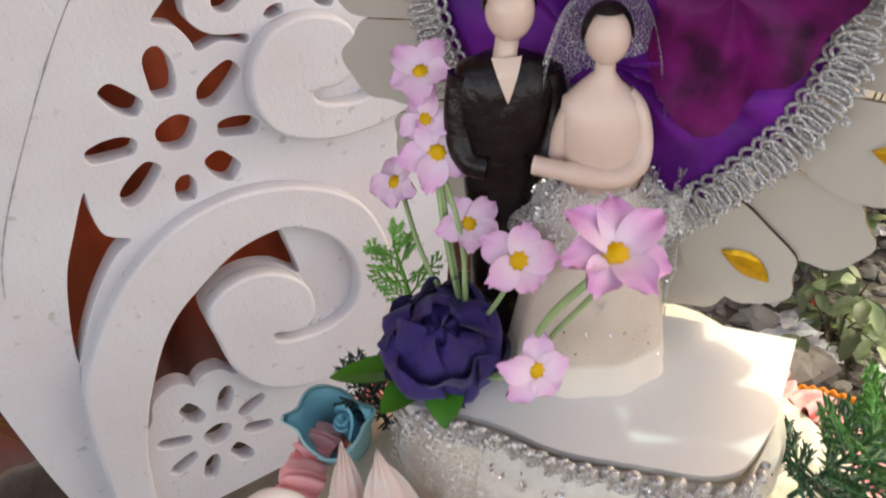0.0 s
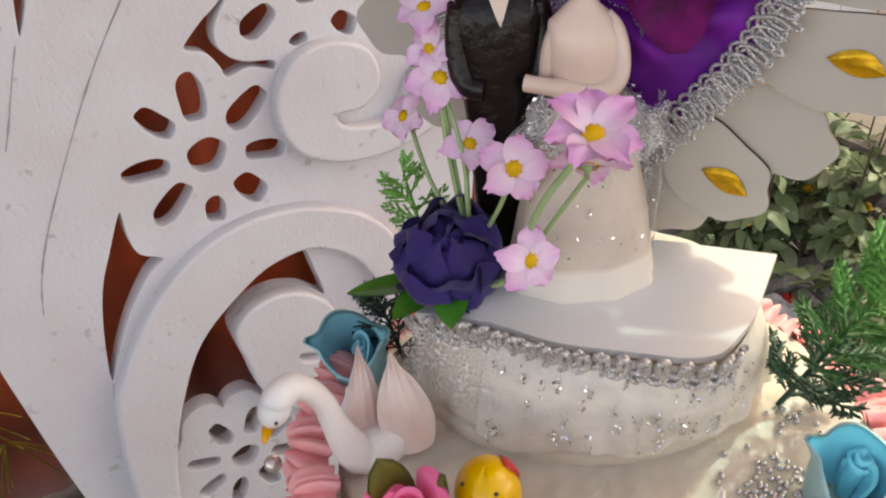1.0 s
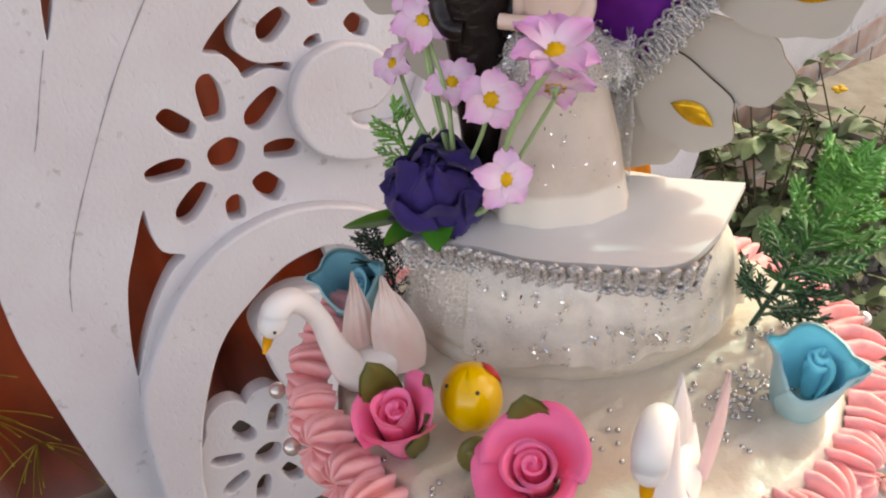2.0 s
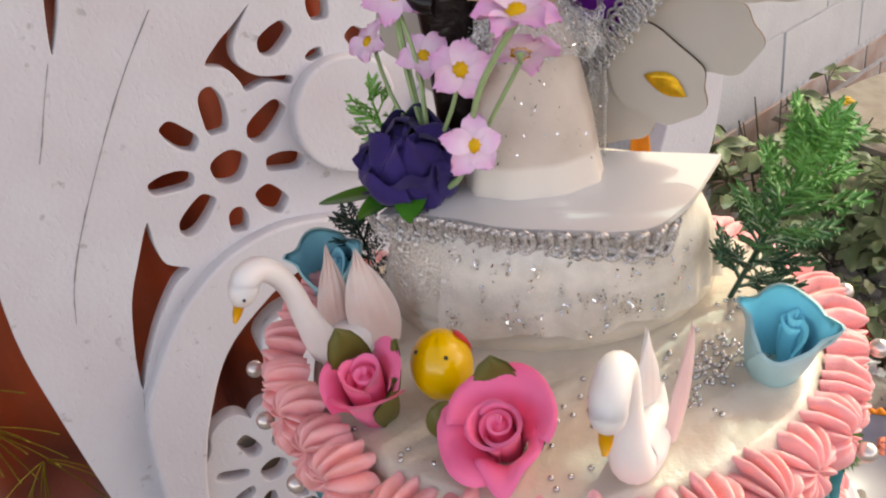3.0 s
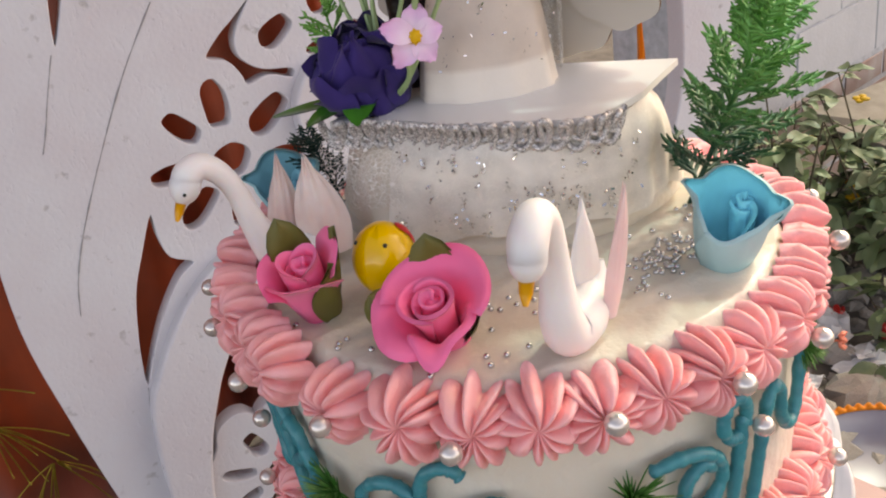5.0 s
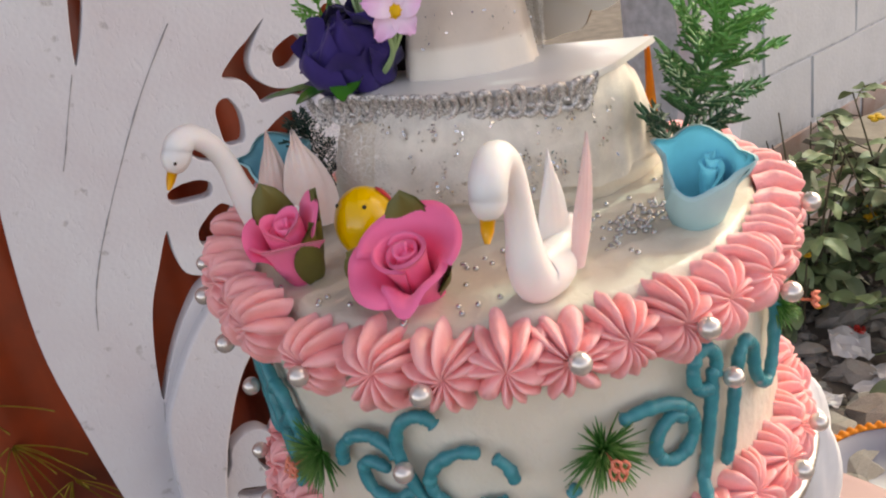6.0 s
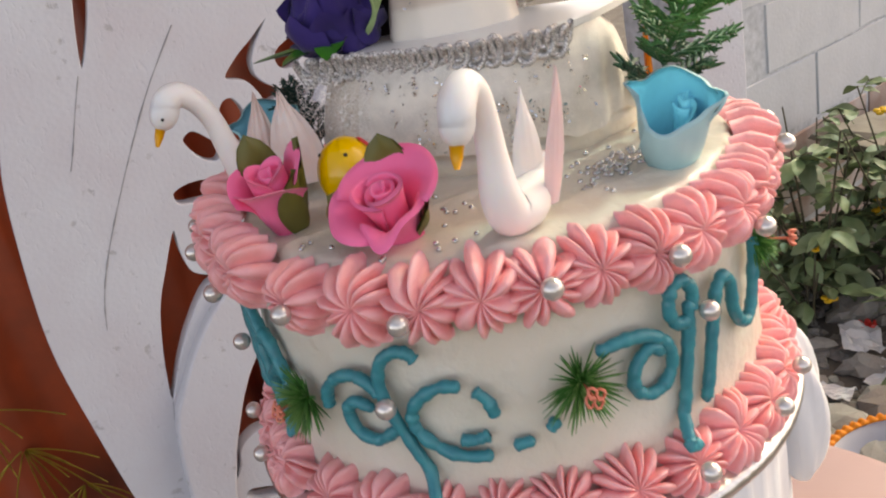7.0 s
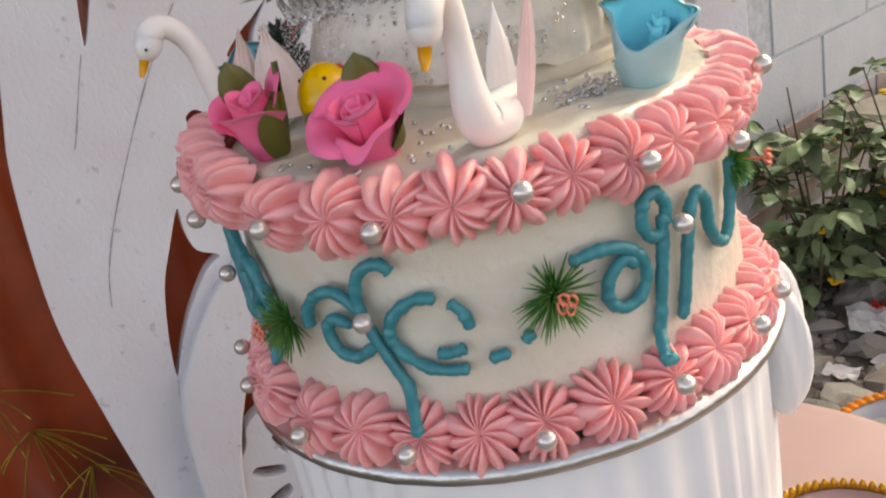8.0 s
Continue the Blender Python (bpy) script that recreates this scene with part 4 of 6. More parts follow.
def make_bud(m, size, outer_mat, inner_mat, label, bud):
    """A cupped bud of two overlapping petals; local +y is the high back of its rim, -y the low front, tips flare at both sides."""
    top = empty("fondant_rose", m, label, "sugar rose", "sugar roses on the cake")
    for start, end, grow, low in ((-25, 245, 0.0, 0.0), (212, 386, 0.035, 0.14)):
        b = Build()
        rows, cols = 12, 34
        sheets = []
        for side in (0, 1):
            pts = []
            for j in range(rows):
                s = j / (rows - 1)
                for k in range(cols):
                    d = start + (end - start) * k / (cols - 1)
                    a = radians(d)
                    tips = math.exp(-((d - 160) / 11) ** 2) + 0.9 * math.exp(-((d + 10) / 11) ** 2) + 0.9 * math.exp(-((d - 350) / 11) ** 2)
                    rim = 1.96 + 0.28 * math.sin(a + 0.1) - low * max(0.0, -math.sin(a)) + 0.10 * tips + 0.04 * math.sin(4 * a + 1) - 0.22 * math.exp(-((d - 258) / 26) ** 2)
                    taper = 1 - 0.55 * max(0.0, abs(2 * k / (cols - 1) - 1) - 0.80) / 0.20 * s * (1 if low else 0.4)
                    r = 0.55 + 0.30 * math.sin(math.pi * min(1, 0.06 + s * 0.60)) + grow + 0.03 * math.sin(3 * a + 2 * s)
                    r += tips * 0.42 * max(0.0, s - 0.60) / 0.40 * max(0.0, s - 0.60) / 0.40 + 0.05 * s**6
                    r = size * r - side * 0.0012
                    pts.append((r * math.cos(a), r * math.sin(a), size * rim * s * taper))
            sheets.append(b.grid(pts, rows, cols, False, side))
        o, p = sheets
        for k in range(cols - 1):
            c = (rows - 1) * cols + k
            b.f.append((o + c, o + c + 1, p + c + 1, p + c))
            b.i.append(0)
        for j in range(rows - 1):
            for c, d in ((j * cols, (j + 1) * cols), (j * cols + cols - 1, (j + 1) * cols + cols - 1)):
                b.f.append((o + c, o + d, p + d, p + c))
                b.i.append(0)
        part("petal", b.mesh("petal", [outer_mat, inner_mat]), top)
    x, y, r, h = bud
    heart = part("rose_heart", spiral_heart(inner_mat, size * r, size * h, 1.7), top, "", pose(size * x, size * y, size * 0.1, -6, 4, 40))
    solid(heart, 0.0012)
    b = Build()
    petal(b, size * 0.50, size * 0.58, size * 1.62, 0.2, 2.6, 0.0, inside=0)
    part("petal", b.mesh("petal", inner_mat), top)


make_bud(Matrix.Translation((0.0805, -0.0505, TOP - 0.001)) @ pose(0, 0, 0, 15, 6, -10), 0.0160, ROSE_BLUE, ROSE_BLUE_IN, "powder-blue fondant rose bud with a bright blue heart, light through its petals put into the colour", (0.32, 0.22, 0.24, 1.66))
make_bud(Matrix.Translation((-0.105, 0.047, TOP - 0.001)) @ pose(0, 0, 0, 22, -14, 10), 0.0166, ROSE_TEAL, ROSE_TEAL_IN, "teal fondant rose bud beside the far rim", (0.2, 0.0, 0.20, 1.25))


# ---- swans and chick ----
def make_swan(m, label, neck, wings, size=1.0, feather=0.0003, eyes=(-1, 1)):
    """Local x: the way that it faces; neck: points (x, y, z, radius) from the breast to the crown and on to the beak."""
    top = empty("swan_figurine", m @ Matrix.Diagonal((size, size, size, 1)), label, "swan figurine", "swans on the cake")
    b = Build()
    line = smooth_line([(-0.0215, 0, 0.0215, 0.0022), (-0.0165, 0, 0.0130, 0.0056), (-0.006, 0, 0.0085, 0.0088), (0.002, 0, 0.0085, 0.0090), (0.008, 0, 0.0095, 0.0080)] + neck, 7)
    b.tube(line[:, :3], line[:, 3], 16, 0)
    head = np.array(neck[-1][:3])
    before = np.array(neck[-2][:3])
    d = (head - before) / np.linalg.norm(head - before)
    up = Vector(d).to_track_quat("Z", "Y").to_matrix()
    b.ball(head - d * 0.0015, (0.0060, 0.0060, 0.0078), 16, 11, 0, up)
    part("body", b.mesh("body", SWAN), top)
    b = Build()
    b.tube([head + d * 0.0050, head + d * 0.0090 - np.array((0, 0, 0.0003)), head + d * 0.0125 - np.array((0, 0, 0.0006))], [0.0026, 0.0022, 0.0009], 9, 0, 0.8)
    part("beak", b.mesh("beak", ORANGE), top, "orange beak")
    for s in eyes:
        b = Build()
        b.ball(head + np.array(up @ Vector((0.0056 * s, 0.0012, 0.0014))), 0.0007, 8, 6)
        part("eye", b.mesh("eye", BLACK), top, "black painted eye")
    for wing in wings:
        x, y, tx, ty, tz, w, paint, turn = wing
        ct, st = math.cos(radians(turn)), math.sin(radians(turn))
        b = Build()
        pts, rows, cols = [], 14, 21
        for side in (0, 1):
            for j in range(rows):
                s = j / (rows - 1)
                ww = w * (math.sin(math.pi * (0.22 + 0.76 * s)) ** 0.8)
                for k in range(cols):
                    u = k / (cols - 1) * 2 - 1
                    belly = 0.0022 * (1 - u * u) * (1 - 0.5 * s)
                    groove = feather * math.cos(u * 13) * (s > 0.25)
                    out = (belly + groove) * (1 if side else -0.4)
                    tip = 0.0022 * math.cos(u * 13) * (feather > 0.0002) * max(0.0, s - 0.6) / 0.4
                    pts.append((x + tx * s**1.1 + ww * u * ct - out * st, y + ty * s + ww * u * st + out * ct, 0.006 + tz * s - abs(u) ** 2 * 0.006 * s + tip))
        b.grid(pts[: rows * cols], rows, cols)
        b.grid(pts[rows * cols:], rows, cols)
        part("wing", b.mesh("wing", paint), top, "raised feathered wing")
    return top


NECK = [(0.0115, 0, 0.018, 0.0072), (0.0120, 0, 0.030, 0.0055), (0.0125, 0, 0.042, 0.0048), (0.0150, 0, 0.0525, 0.0050), (0.0210, 0, 0.0575, 0.0056), (0.0270, 0, 0.0535, 0.0062), (0.0295, 0, 0.0470, 0.0058)]
make_swan(pose(0.0195, -0.0985, TOP, 0, 0, -118), "white sugar swan figurine with raised blush wings", NECK,
          [(-0.011, -0.001, -0.006, -0.001, 0.041, 0.0058, SWAN, 140), (-0.009, 0.008, -0.006, 0.006, 0.048, 0.0036, SWAN_TAIL, 138)], 1.02, 0.0001, ())
make_swan(pose(-0.0955, -0.0145, TOP, 0, 0, -146), "white sugar swan figurine leaning over the rosettes", [(0.012, 0, 0.018, 0.0068), (0.0155, 0, 0.030, 0.0052), (0.0180, 0, 0.042, 0.0045), (0.0225, 0, 0.0515, 0.0046),
          (0.0285, 0, 0.0565, 0.0052), (0.0340, 0, 0.0548, 0.0058), (0.0368, 0, 0.0500, 0.0052)],
          [(0.003, -0.002, -0.009, -0.0140, 0.0400, 0.0076, SWAN_WING, -17), (-0.0120, 0.009, -0.0018, -0.0135, 0.0395, 0.0112, SWAN_WING, -17)], 1.06, 0.00035)


def make_chick():
    b = Build()
    pts, rows, cols = [], 19, 28
    for j in range(rows):
        be = math.pi * j / (rows - 1)
        for k in range(cols):
            a = 2 * math.pi * k / cols
            groove = 1 - 0.06 * math.exp(-((a - math.pi * 1.42) / 0.10) ** 2)
            r = 0.0135 * groove
            pts.append((r * 0.95 * math.sin(be) * math.cos(a), r * math.sin(be) * math.sin(a), 0.0165 - 1.12 * r * math.cos(be)))
    b.grid(pts, rows, cols, True, 0)
    for a, z in ((-2.75, 0.0265), (-1.25, 0.0265)):
        b.ball((0.0102 * 0.95 * math.cos(a), 0.0102 * math.sin(a), z), 0.0009, 8, 6, 2)
    turn = Vector((0.80, 0.42, 0.62)).to_track_quat("Z", "Y").to_matrix()
    pts = []
    for j in range(8):
        be = 0.50 * j / 7
        for k in range(20):
            a = 2 * math.pi * k / 20
            e = be * (0.85 + 0.15 * math.cos(3 * a))
            p = turn @ Vector((math.sin(e) * math.cos(a), math.sin(e) * math.sin(a), math.cos(e)))
            r = 0.0139 + 0.0007 * (1 - (j / 7) ** 4)
            pts.append((0.95 * r * p.x, r * p.y, 0.0165 + 1.12 * r * p.z))
    b.grid(pts, 8, 20, True, 1)
    thing("chick_figurine", b.mesh("chick_figurine", [YELLOW, RED_CANDY, BLACK]), pose(-0.0505, -0.0520, TOP + 0.0022, 0, 0, 0), "glossy round yellow chick figurine with a red cap", "chick figurine")
    top = empty("chick_leaf", pose(-0.0505, -0.0735, TOP, 0, 0, 10), "small olive fondant leaf under the chick", "sugar leaf")
    b = Build()
    b.ball((0, 0, 0.008), (0.0075, 0.0035, 0.009), 14, 9, 0)
    part("leaf_blade", b.mesh("leaf_blade", OLIVE), top)


make_chick()


# ---- topper: tier, board, lace, braid ----
TIER_C, TIER_RX, TIER_RY, PLATE_Z = (0.0005, 0.045), 0.0832, 0.071, 0.970


def make_tier():
    top = empty("cake_tier", pose(0, 0, TOP), "small cream-iced oval tier carrying the wedding topper board", "cake tier")
    b = Build()
    pts, n = [], 120
    rings = ((0.985, -0.002), (1.0, 0.001), (1.005, 0.0045), (0.995, 0.0075), (0.975, 0.0085), (0.985, 0.0105), (0.982, 0.0135), (0.965, 0.0150), (0.95, 0.022), (0.90, 0.034), (0.84, 0.044), (0.78, 0.0505), (0.70, 0.0535), (0.4, 0.0538), (0.0, 0.0538))
    for r, z in rings:
        up = max(0, z) / 0.0525
        for k in range(n):
            a = 2 * math.pi * k / n
            q = r * (1 + 0.014 * noise.noise((3 * math.cos(a), 3 * math.sin(a), z * 60)) + 0.006 * noise.noise((9 * math.cos(a), 9 * math.sin(a), z * 200)))
            pts.append((TIER_C[0] + TIER_RX * q * math.cos(a), TIER_C[1] - 0.012 * up + TIER_RY * (1 - 0.16 * up) * q * math.sin(a), z))
    b.grid(pts, len(rings), n, True)
    part("icing_tier", b.mesh("icing_tier", CREAM), top, "cream icing with a spread edge")
    b = Build()
    outline = [tuple(p) for p in smooth_line([(-0.075, 0.013), (-0.046, 0.0035), (-0.020, -0.0130), (0.008, -0.0220), (0.026, -0.0275), (0.037, -0.0275), (0.045, -0.0230), (0.060, -0.0060)], 6)] + [(0.083, 0.0355), (-0.034, 0.082)]
    b.slab(outline, PLATE_Z - TOP - 0.003, PLATE_Z - TOP)
    me = b.mesh("board_top", BOARD_WHITE, False)
    part("board_top", me, top, "smooth white board")


make_tier()

FRONT = [(-0.088, 0.062), (-0.084, 0.036), (-0.074, 0.014), (-0.046, 0.0020), (-0.020, -0.0142), (0.008, -0.0232), (0.026, -0.0287), (0.038, -0.0285), (0.047, -0.0225), (0.057, -0.0095), (0.064, 0.004), (0.064, 0.024)]


def make_lace():
    top = empty("lace_skirt", Matrix(), "white tulle skirt with silver flecks round the tier", "lace trim")
    line = smooth_line(FRONT, 14)
    run = np.r_[0, np.cumsum(np.linalg.norm(np.diff(line, axis=0), axis=1))]
    total, rows = len(line), 18

    def drape(first, last, drop, stand, seed):
        """Points and UV of the cloth between two stations of the front line."""
        pts, uv = [], []
        for j in range(rows):
            v = j / (rows - 1)
            for k in range(first, last):
                a = math.atan2((line[k][1] - TIER_C[1]) / TIER_RY, (line[k][0] - TIER_C[0]) / TIER_RX)
                ex, ey = TIER_C[0] + TIER_RX * 1.02 * math.cos(a), TIER_C[1] + TIER_RY * 1.02 * math.sin(a)
                s = min(1, v * drop / 0.0505) ** 0.9
                wav = 0.0007 * math.sin(run[k] * 330 + 2 * math.sin(run[k] * 90)) * (0.3 + v) + 0.0016 * noise.noise((run[k] * 55, v * 2.5, seed))
                x, y = line[k][0] + (ex - line[k][0]) * s, line[k][1] + (ey - line[k][1]) * s
                d = math.hypot(x - TIER_C[0], y - TIER_C[1])
                off = (stand + wav + 0.002 * math.sin(math.pi * v)) * min(1.0, 0.1 + v * 5)
                x, y = x + (x - TIER_C[0]) / d * off, y + (y - TIER_C[1]) / d * off
                pts.append((x, y, PLATE_Z - 0.003 - v * (drop + 0.0024 * math.sin(run[k] * 140 + seed) + 0.002 * noise.noise((run[k] * 90, seed, 1)))))
                uv.append((run[k], v * 0.05))
        return pts, uv

    cut = 44
    pts, uv = drape(cut, total, 0.0445, 0.0026, 0)
    n = total - cut
    b = Build()
    b.grid(pts, rows, n, False, 0, uv)
    part("tulle", b.mesh("tulle", TULLE, True, True), top)
    side, suv = drape(26, cut + 5, 0.034, 0.0040, 5)
    b = Build()
    b.grid(side, rows, cut - 21, False, 0, suv)
    part("net", b.mesh("net", NET, True, True), top, "coarse white net")
    rnd = random.Random(8)
    f = Build()
    for _ in range(64):
        k, j = min(rnd.randrange(2, 80), rnd.randrange(2, n - 4)), rnd.randrange(3, rows - 1)
        for _ in range(rnd.randrange(4, 13)):
            p = np.array(pts[j * n + k]) + np.array((rnd.gauss(0, 0.0009), -0.0011, rnd.gauss(0, 0.0021)))
            d1 = np.array([rnd.gauss(0, 1) for _ in range(3)])
            d2 = np.cross(d1, [rnd.gauss(0, 1) for _ in range(3)])
            d1, d2 = d1 / np.linalg.norm(d1) * rnd.uniform(0.0004, 0.0009), d2 / np.linalg.norm(d2) * 0.00042
            o = len(f.v)
            f.v += [tuple(p - d1 - d2), tuple(p + d1 - d2), tuple(p + d1 + d2), tuple(p - d1 + d2)]
            f.uv += [(0, 0)] * 4
            f.f.append((o, o + 1, o + 2, o + 3))
            f.i.append(0)
    flecks = part("glitter", f.mesh("glitter", GLITTER, False), top, "silver glitter flecks")
    tagged(flecks, kind="stuff")


make_lace()


def braid(b, line, up, half, pitch, strand, loop=0.34, seed=0):
    """A gimp braid: a thick strand laid in upright loops along a line; up: one direction, or a centre to loop away from."""
    line = smooth_line(line, 12)
    run = np.r_[0, np.cumsum(np.linalg.norm(np.diff(line, axis=0), axis=1))]
    total = run[-1]
    n = int(total / pitch * 18)
    at = lambda s: np.array([np.interp(s, run, line[:, c]) for c in range(3)])
    pts = []
    for k in range(n):
        s = total * k / (n - 1)
        p = at(s)
        q = at(min(s + 1e-3, total)) - at(max(s - 1e-3, 0))
        q /= np.linalg.norm(q) + 1e-9
        u = np.array(up[1], float) if up[0] == "dir" else (p - np.array(up[1], float))
        u = u - q * (u @ q)
        u /= np.linalg.norm(u)
        out = np.cross(q, u)
        w = 2 * math.pi * s / pitch + 1.1 * noise.noise((s * 110, seed, 0))
        h = half * (1 + 0.42 * noise.noise((s * 160, seed, 3)))
        pts.append(p + u * h * math.cos(w) - q * pitch * loop * math.sin(w) + out * strand * 0.5 * math.sin(2 * w + 1))
    b.tube(pts, [strand * (1 + 0.2 * noise.noise((k * 0.7, seed, 9))) for k in range(n)], 7)


def make_braid():
    top = empty("silver_braid", Matrix(), "silver gimp braid glued along the board edge", "trim")
    line = [(TIER_C[0] + (x - TIER_C[0]) * 1.03, y - 0.0040, PLATE_Z - 0.0045) for x, y in FRONT[2:9]]
    for back, lift, half, pitch, strand, loop, seed in ((0.0, 0.0, 0.0058, 0.0074, 0.0015, 0.44, 0), (0.0010, 0.0016, 0.0040, 0.0080, 0.0014, 0.40, 4)):
        b = Build()
        braid(b, [(x, y + back, z + lift) for x, y, z in line], ("dir", (0, -0.22, 0.975)), half, pitch, strand, loop, seed)
        part("braid_strand", b.mesh("braid_strand", BRAID), top)


make_braid()

# ---- topper: frame with violet satin and card petals ----
FRAME_M = Matrix(((0.866, 0, 0.5, 0.057), (-0.5, 0, 0.866, 0.050), (0, 1, 0, 0), (0, 0, 0, 1)))
# local x along the frame, local y is height, local z points away from the viewer
HEART = [(-0.052, 1.000), (-0.030, 1.016), (-0.007, 1.040), (0.012, 1.066), (0.022, 1.096), (0.020, 1.126), (0.002, 1.148), (-0.025, 1.150), (-0.052, 1.132)]
HEART = HEART + [(-0.104 - x, y) for x, y in HEART[-2:0:-1]]


def make_frame():
    top = empty("heart_topper", FRAME_M, "heart-shaped topper frame with silver braid, violet satin and ivory petals", "cake topper")
    b = Build()
    line = [(x, y, -0.010) for x, y in HEART + HEART[:2]]
    sm = smooth_line(line, 14)
    c = np.array((-0.052, 1.08, 0))
    away = [tuple(c + (np.array(p) - c) * 1.05) for p in line]
    braid(b, line, ("away", c), 0.0070, 0.0060, 0.0008, 0.50, 2)
    braid(b, away, ("away", c), 0.0064, 0.0052, 0.0008, 0.52, 5)
    braid(b, [tuple(c + (np.array(p) - c) * 1.02 + np.array((0, 0, -0.002))) for p in line], ("away", c), 0.0058, 0.0046, 0.0007, 0.55, 8)
    part("braid_border", b.mesh("braid_border", BRAID), top, "silver braid border")
    # satin, gathered towards the middle
    h = Build()
    edge = smooth_line(HEART, 8, True)
    rows, cols, pts = 16, len(edge), []
    for j in range(rows):
        s = j / (rows - 1)
        for k in range(cols):
            x, y = c[0] + (edge[k][0] - c[0]) * s, c[1] + (edge[k][1] - c[1]) * s
            a = math.atan2(y - c[1], x - c[0])
            fold = 0.006 * math.sin(9 * a + 2.5 * math.sin(3 * a)) * math.sin(math.pi * min(1, s * 1.02)) + 0.004 * noise.noise((x * 50, y * 50, 0))
            pts.append((x, y, -0.005 - 0.008 * (1 - s * s) + fold))
    h.grid(pts, rows, cols, True)
    part("satin_panel", h.mesh("satin_panel", SATIN), top, "violet satin gathered in folds")
    m = Build()
    rows, cols, pts = 10, 40, []
    for j in range(rows):
        s = j / (rows - 1)
        for k in range(cols):
            a = 2 * math.pi * k / cols
            r = 0.042 * s * (1 + 0.18 * math.sin(3 * a + 1) + 0.1 * math.sin(7 * a))
            pts.append((-0.012 + r * math.cos(a) * 0.75, 1.115 + r * math.sin(a) * 1.05, -0.020 - 0.006 * (1 - s) + 0.005 * math.sin(6 * a + s * 4) * s))
    m.grid(pts, rows, cols, True)
    part("satin_bow", m.mesh("satin_bow", MAGENTA), top, "dark wine satin bow")
    # petals of thin board with burnt edges
    right = [(-0.020, 0.990, 0.022, 10, False), (0.004, 1.002, 0.021, -20, True), (0.026, 1.024, 0.020, 15, False), (0.046, 1.058, 0.023, 35, True), (0.054, 1.100, 0.024, 70, False), (0.046, 1.140, 0.024, 95, True)]
    left = [(-0.104 - x, y, r, 180 - t, g) for x, y, r, t, g in right]
    left = [(x - 0.004, y, r, t, False) for x, y, r, t, g in left]
    for q, (x, y, r, turn, gold) in enumerate(right + left):
        p = Build()
        outline = []
        ix, iy = -0.052 - x, 1.08 - y
        ix, iy = ix / math.hypot(ix, iy), iy / math.hypot(-0.052 - x, 1.08 - y)
        for k in range(64):
            a = 2 * math.pi * k / 64
            rr = 0.95 * r * (1 + 0.05 * math.cos(3 * a + 0.6 + q) + 0.055 * math.cos(6 * a + q))
            px, py = rr * 1.03 * math.cos(a + radians(turn)), rr * 0.88 * math.sin(a + radians(turn))
            inward = max(0.0, px * ix + py * iy)
            outline.append((x + px + 0.85 * inward * ix, y + py + 0.85 * inward * iy))
        z0 = -0.0024 if gold else 0.0022 * (q % 2)
        p.slab(outline, z0 - 0.0010, z0 + 0.0010, 0, 1)
        pe = part("card_petal", p.mesh("card_petal", [CARD, BURNT], False), top, "ivory board petal with burnt edge")
        if gold:
            g = Build()
            rows, cols, pts = 11, 7, []
            for j in range(rows):
                s = j / (rows - 1)
                w = 0.0050 * math.sin(math.pi * s) ** 0.8
                for k in range(cols):
                    u = k / (cols - 1) * 2 - 1
                    pts.append((-0.0108 + 0.0216 * s, w * u + 0.0012 * math.sin(3 * s), -0.0012 - 0.0011 * (1 - u * u) - 0.0003 * math.cos(u * 12 + s * 9)))
            g.grid(pts, rows, cols)
            part("gold_leaf", g.mesh("gold_leaf", GOLD), pe, "embossed gold leaf", pose(x + 0.001, y + 0.001, z0 - 0.0005, 0, 0, -22 + turn * 0.25))
    # the foot of the frame
    f = Build()
    f.tube([(-0.052, 0.972, 0.003), (-0.052, 0.99, 0.003), (-0.052, 1.003, 0.003)], 0.003, 8)
    part("foot", f.mesh("foot", CARD), top)


make_frame()


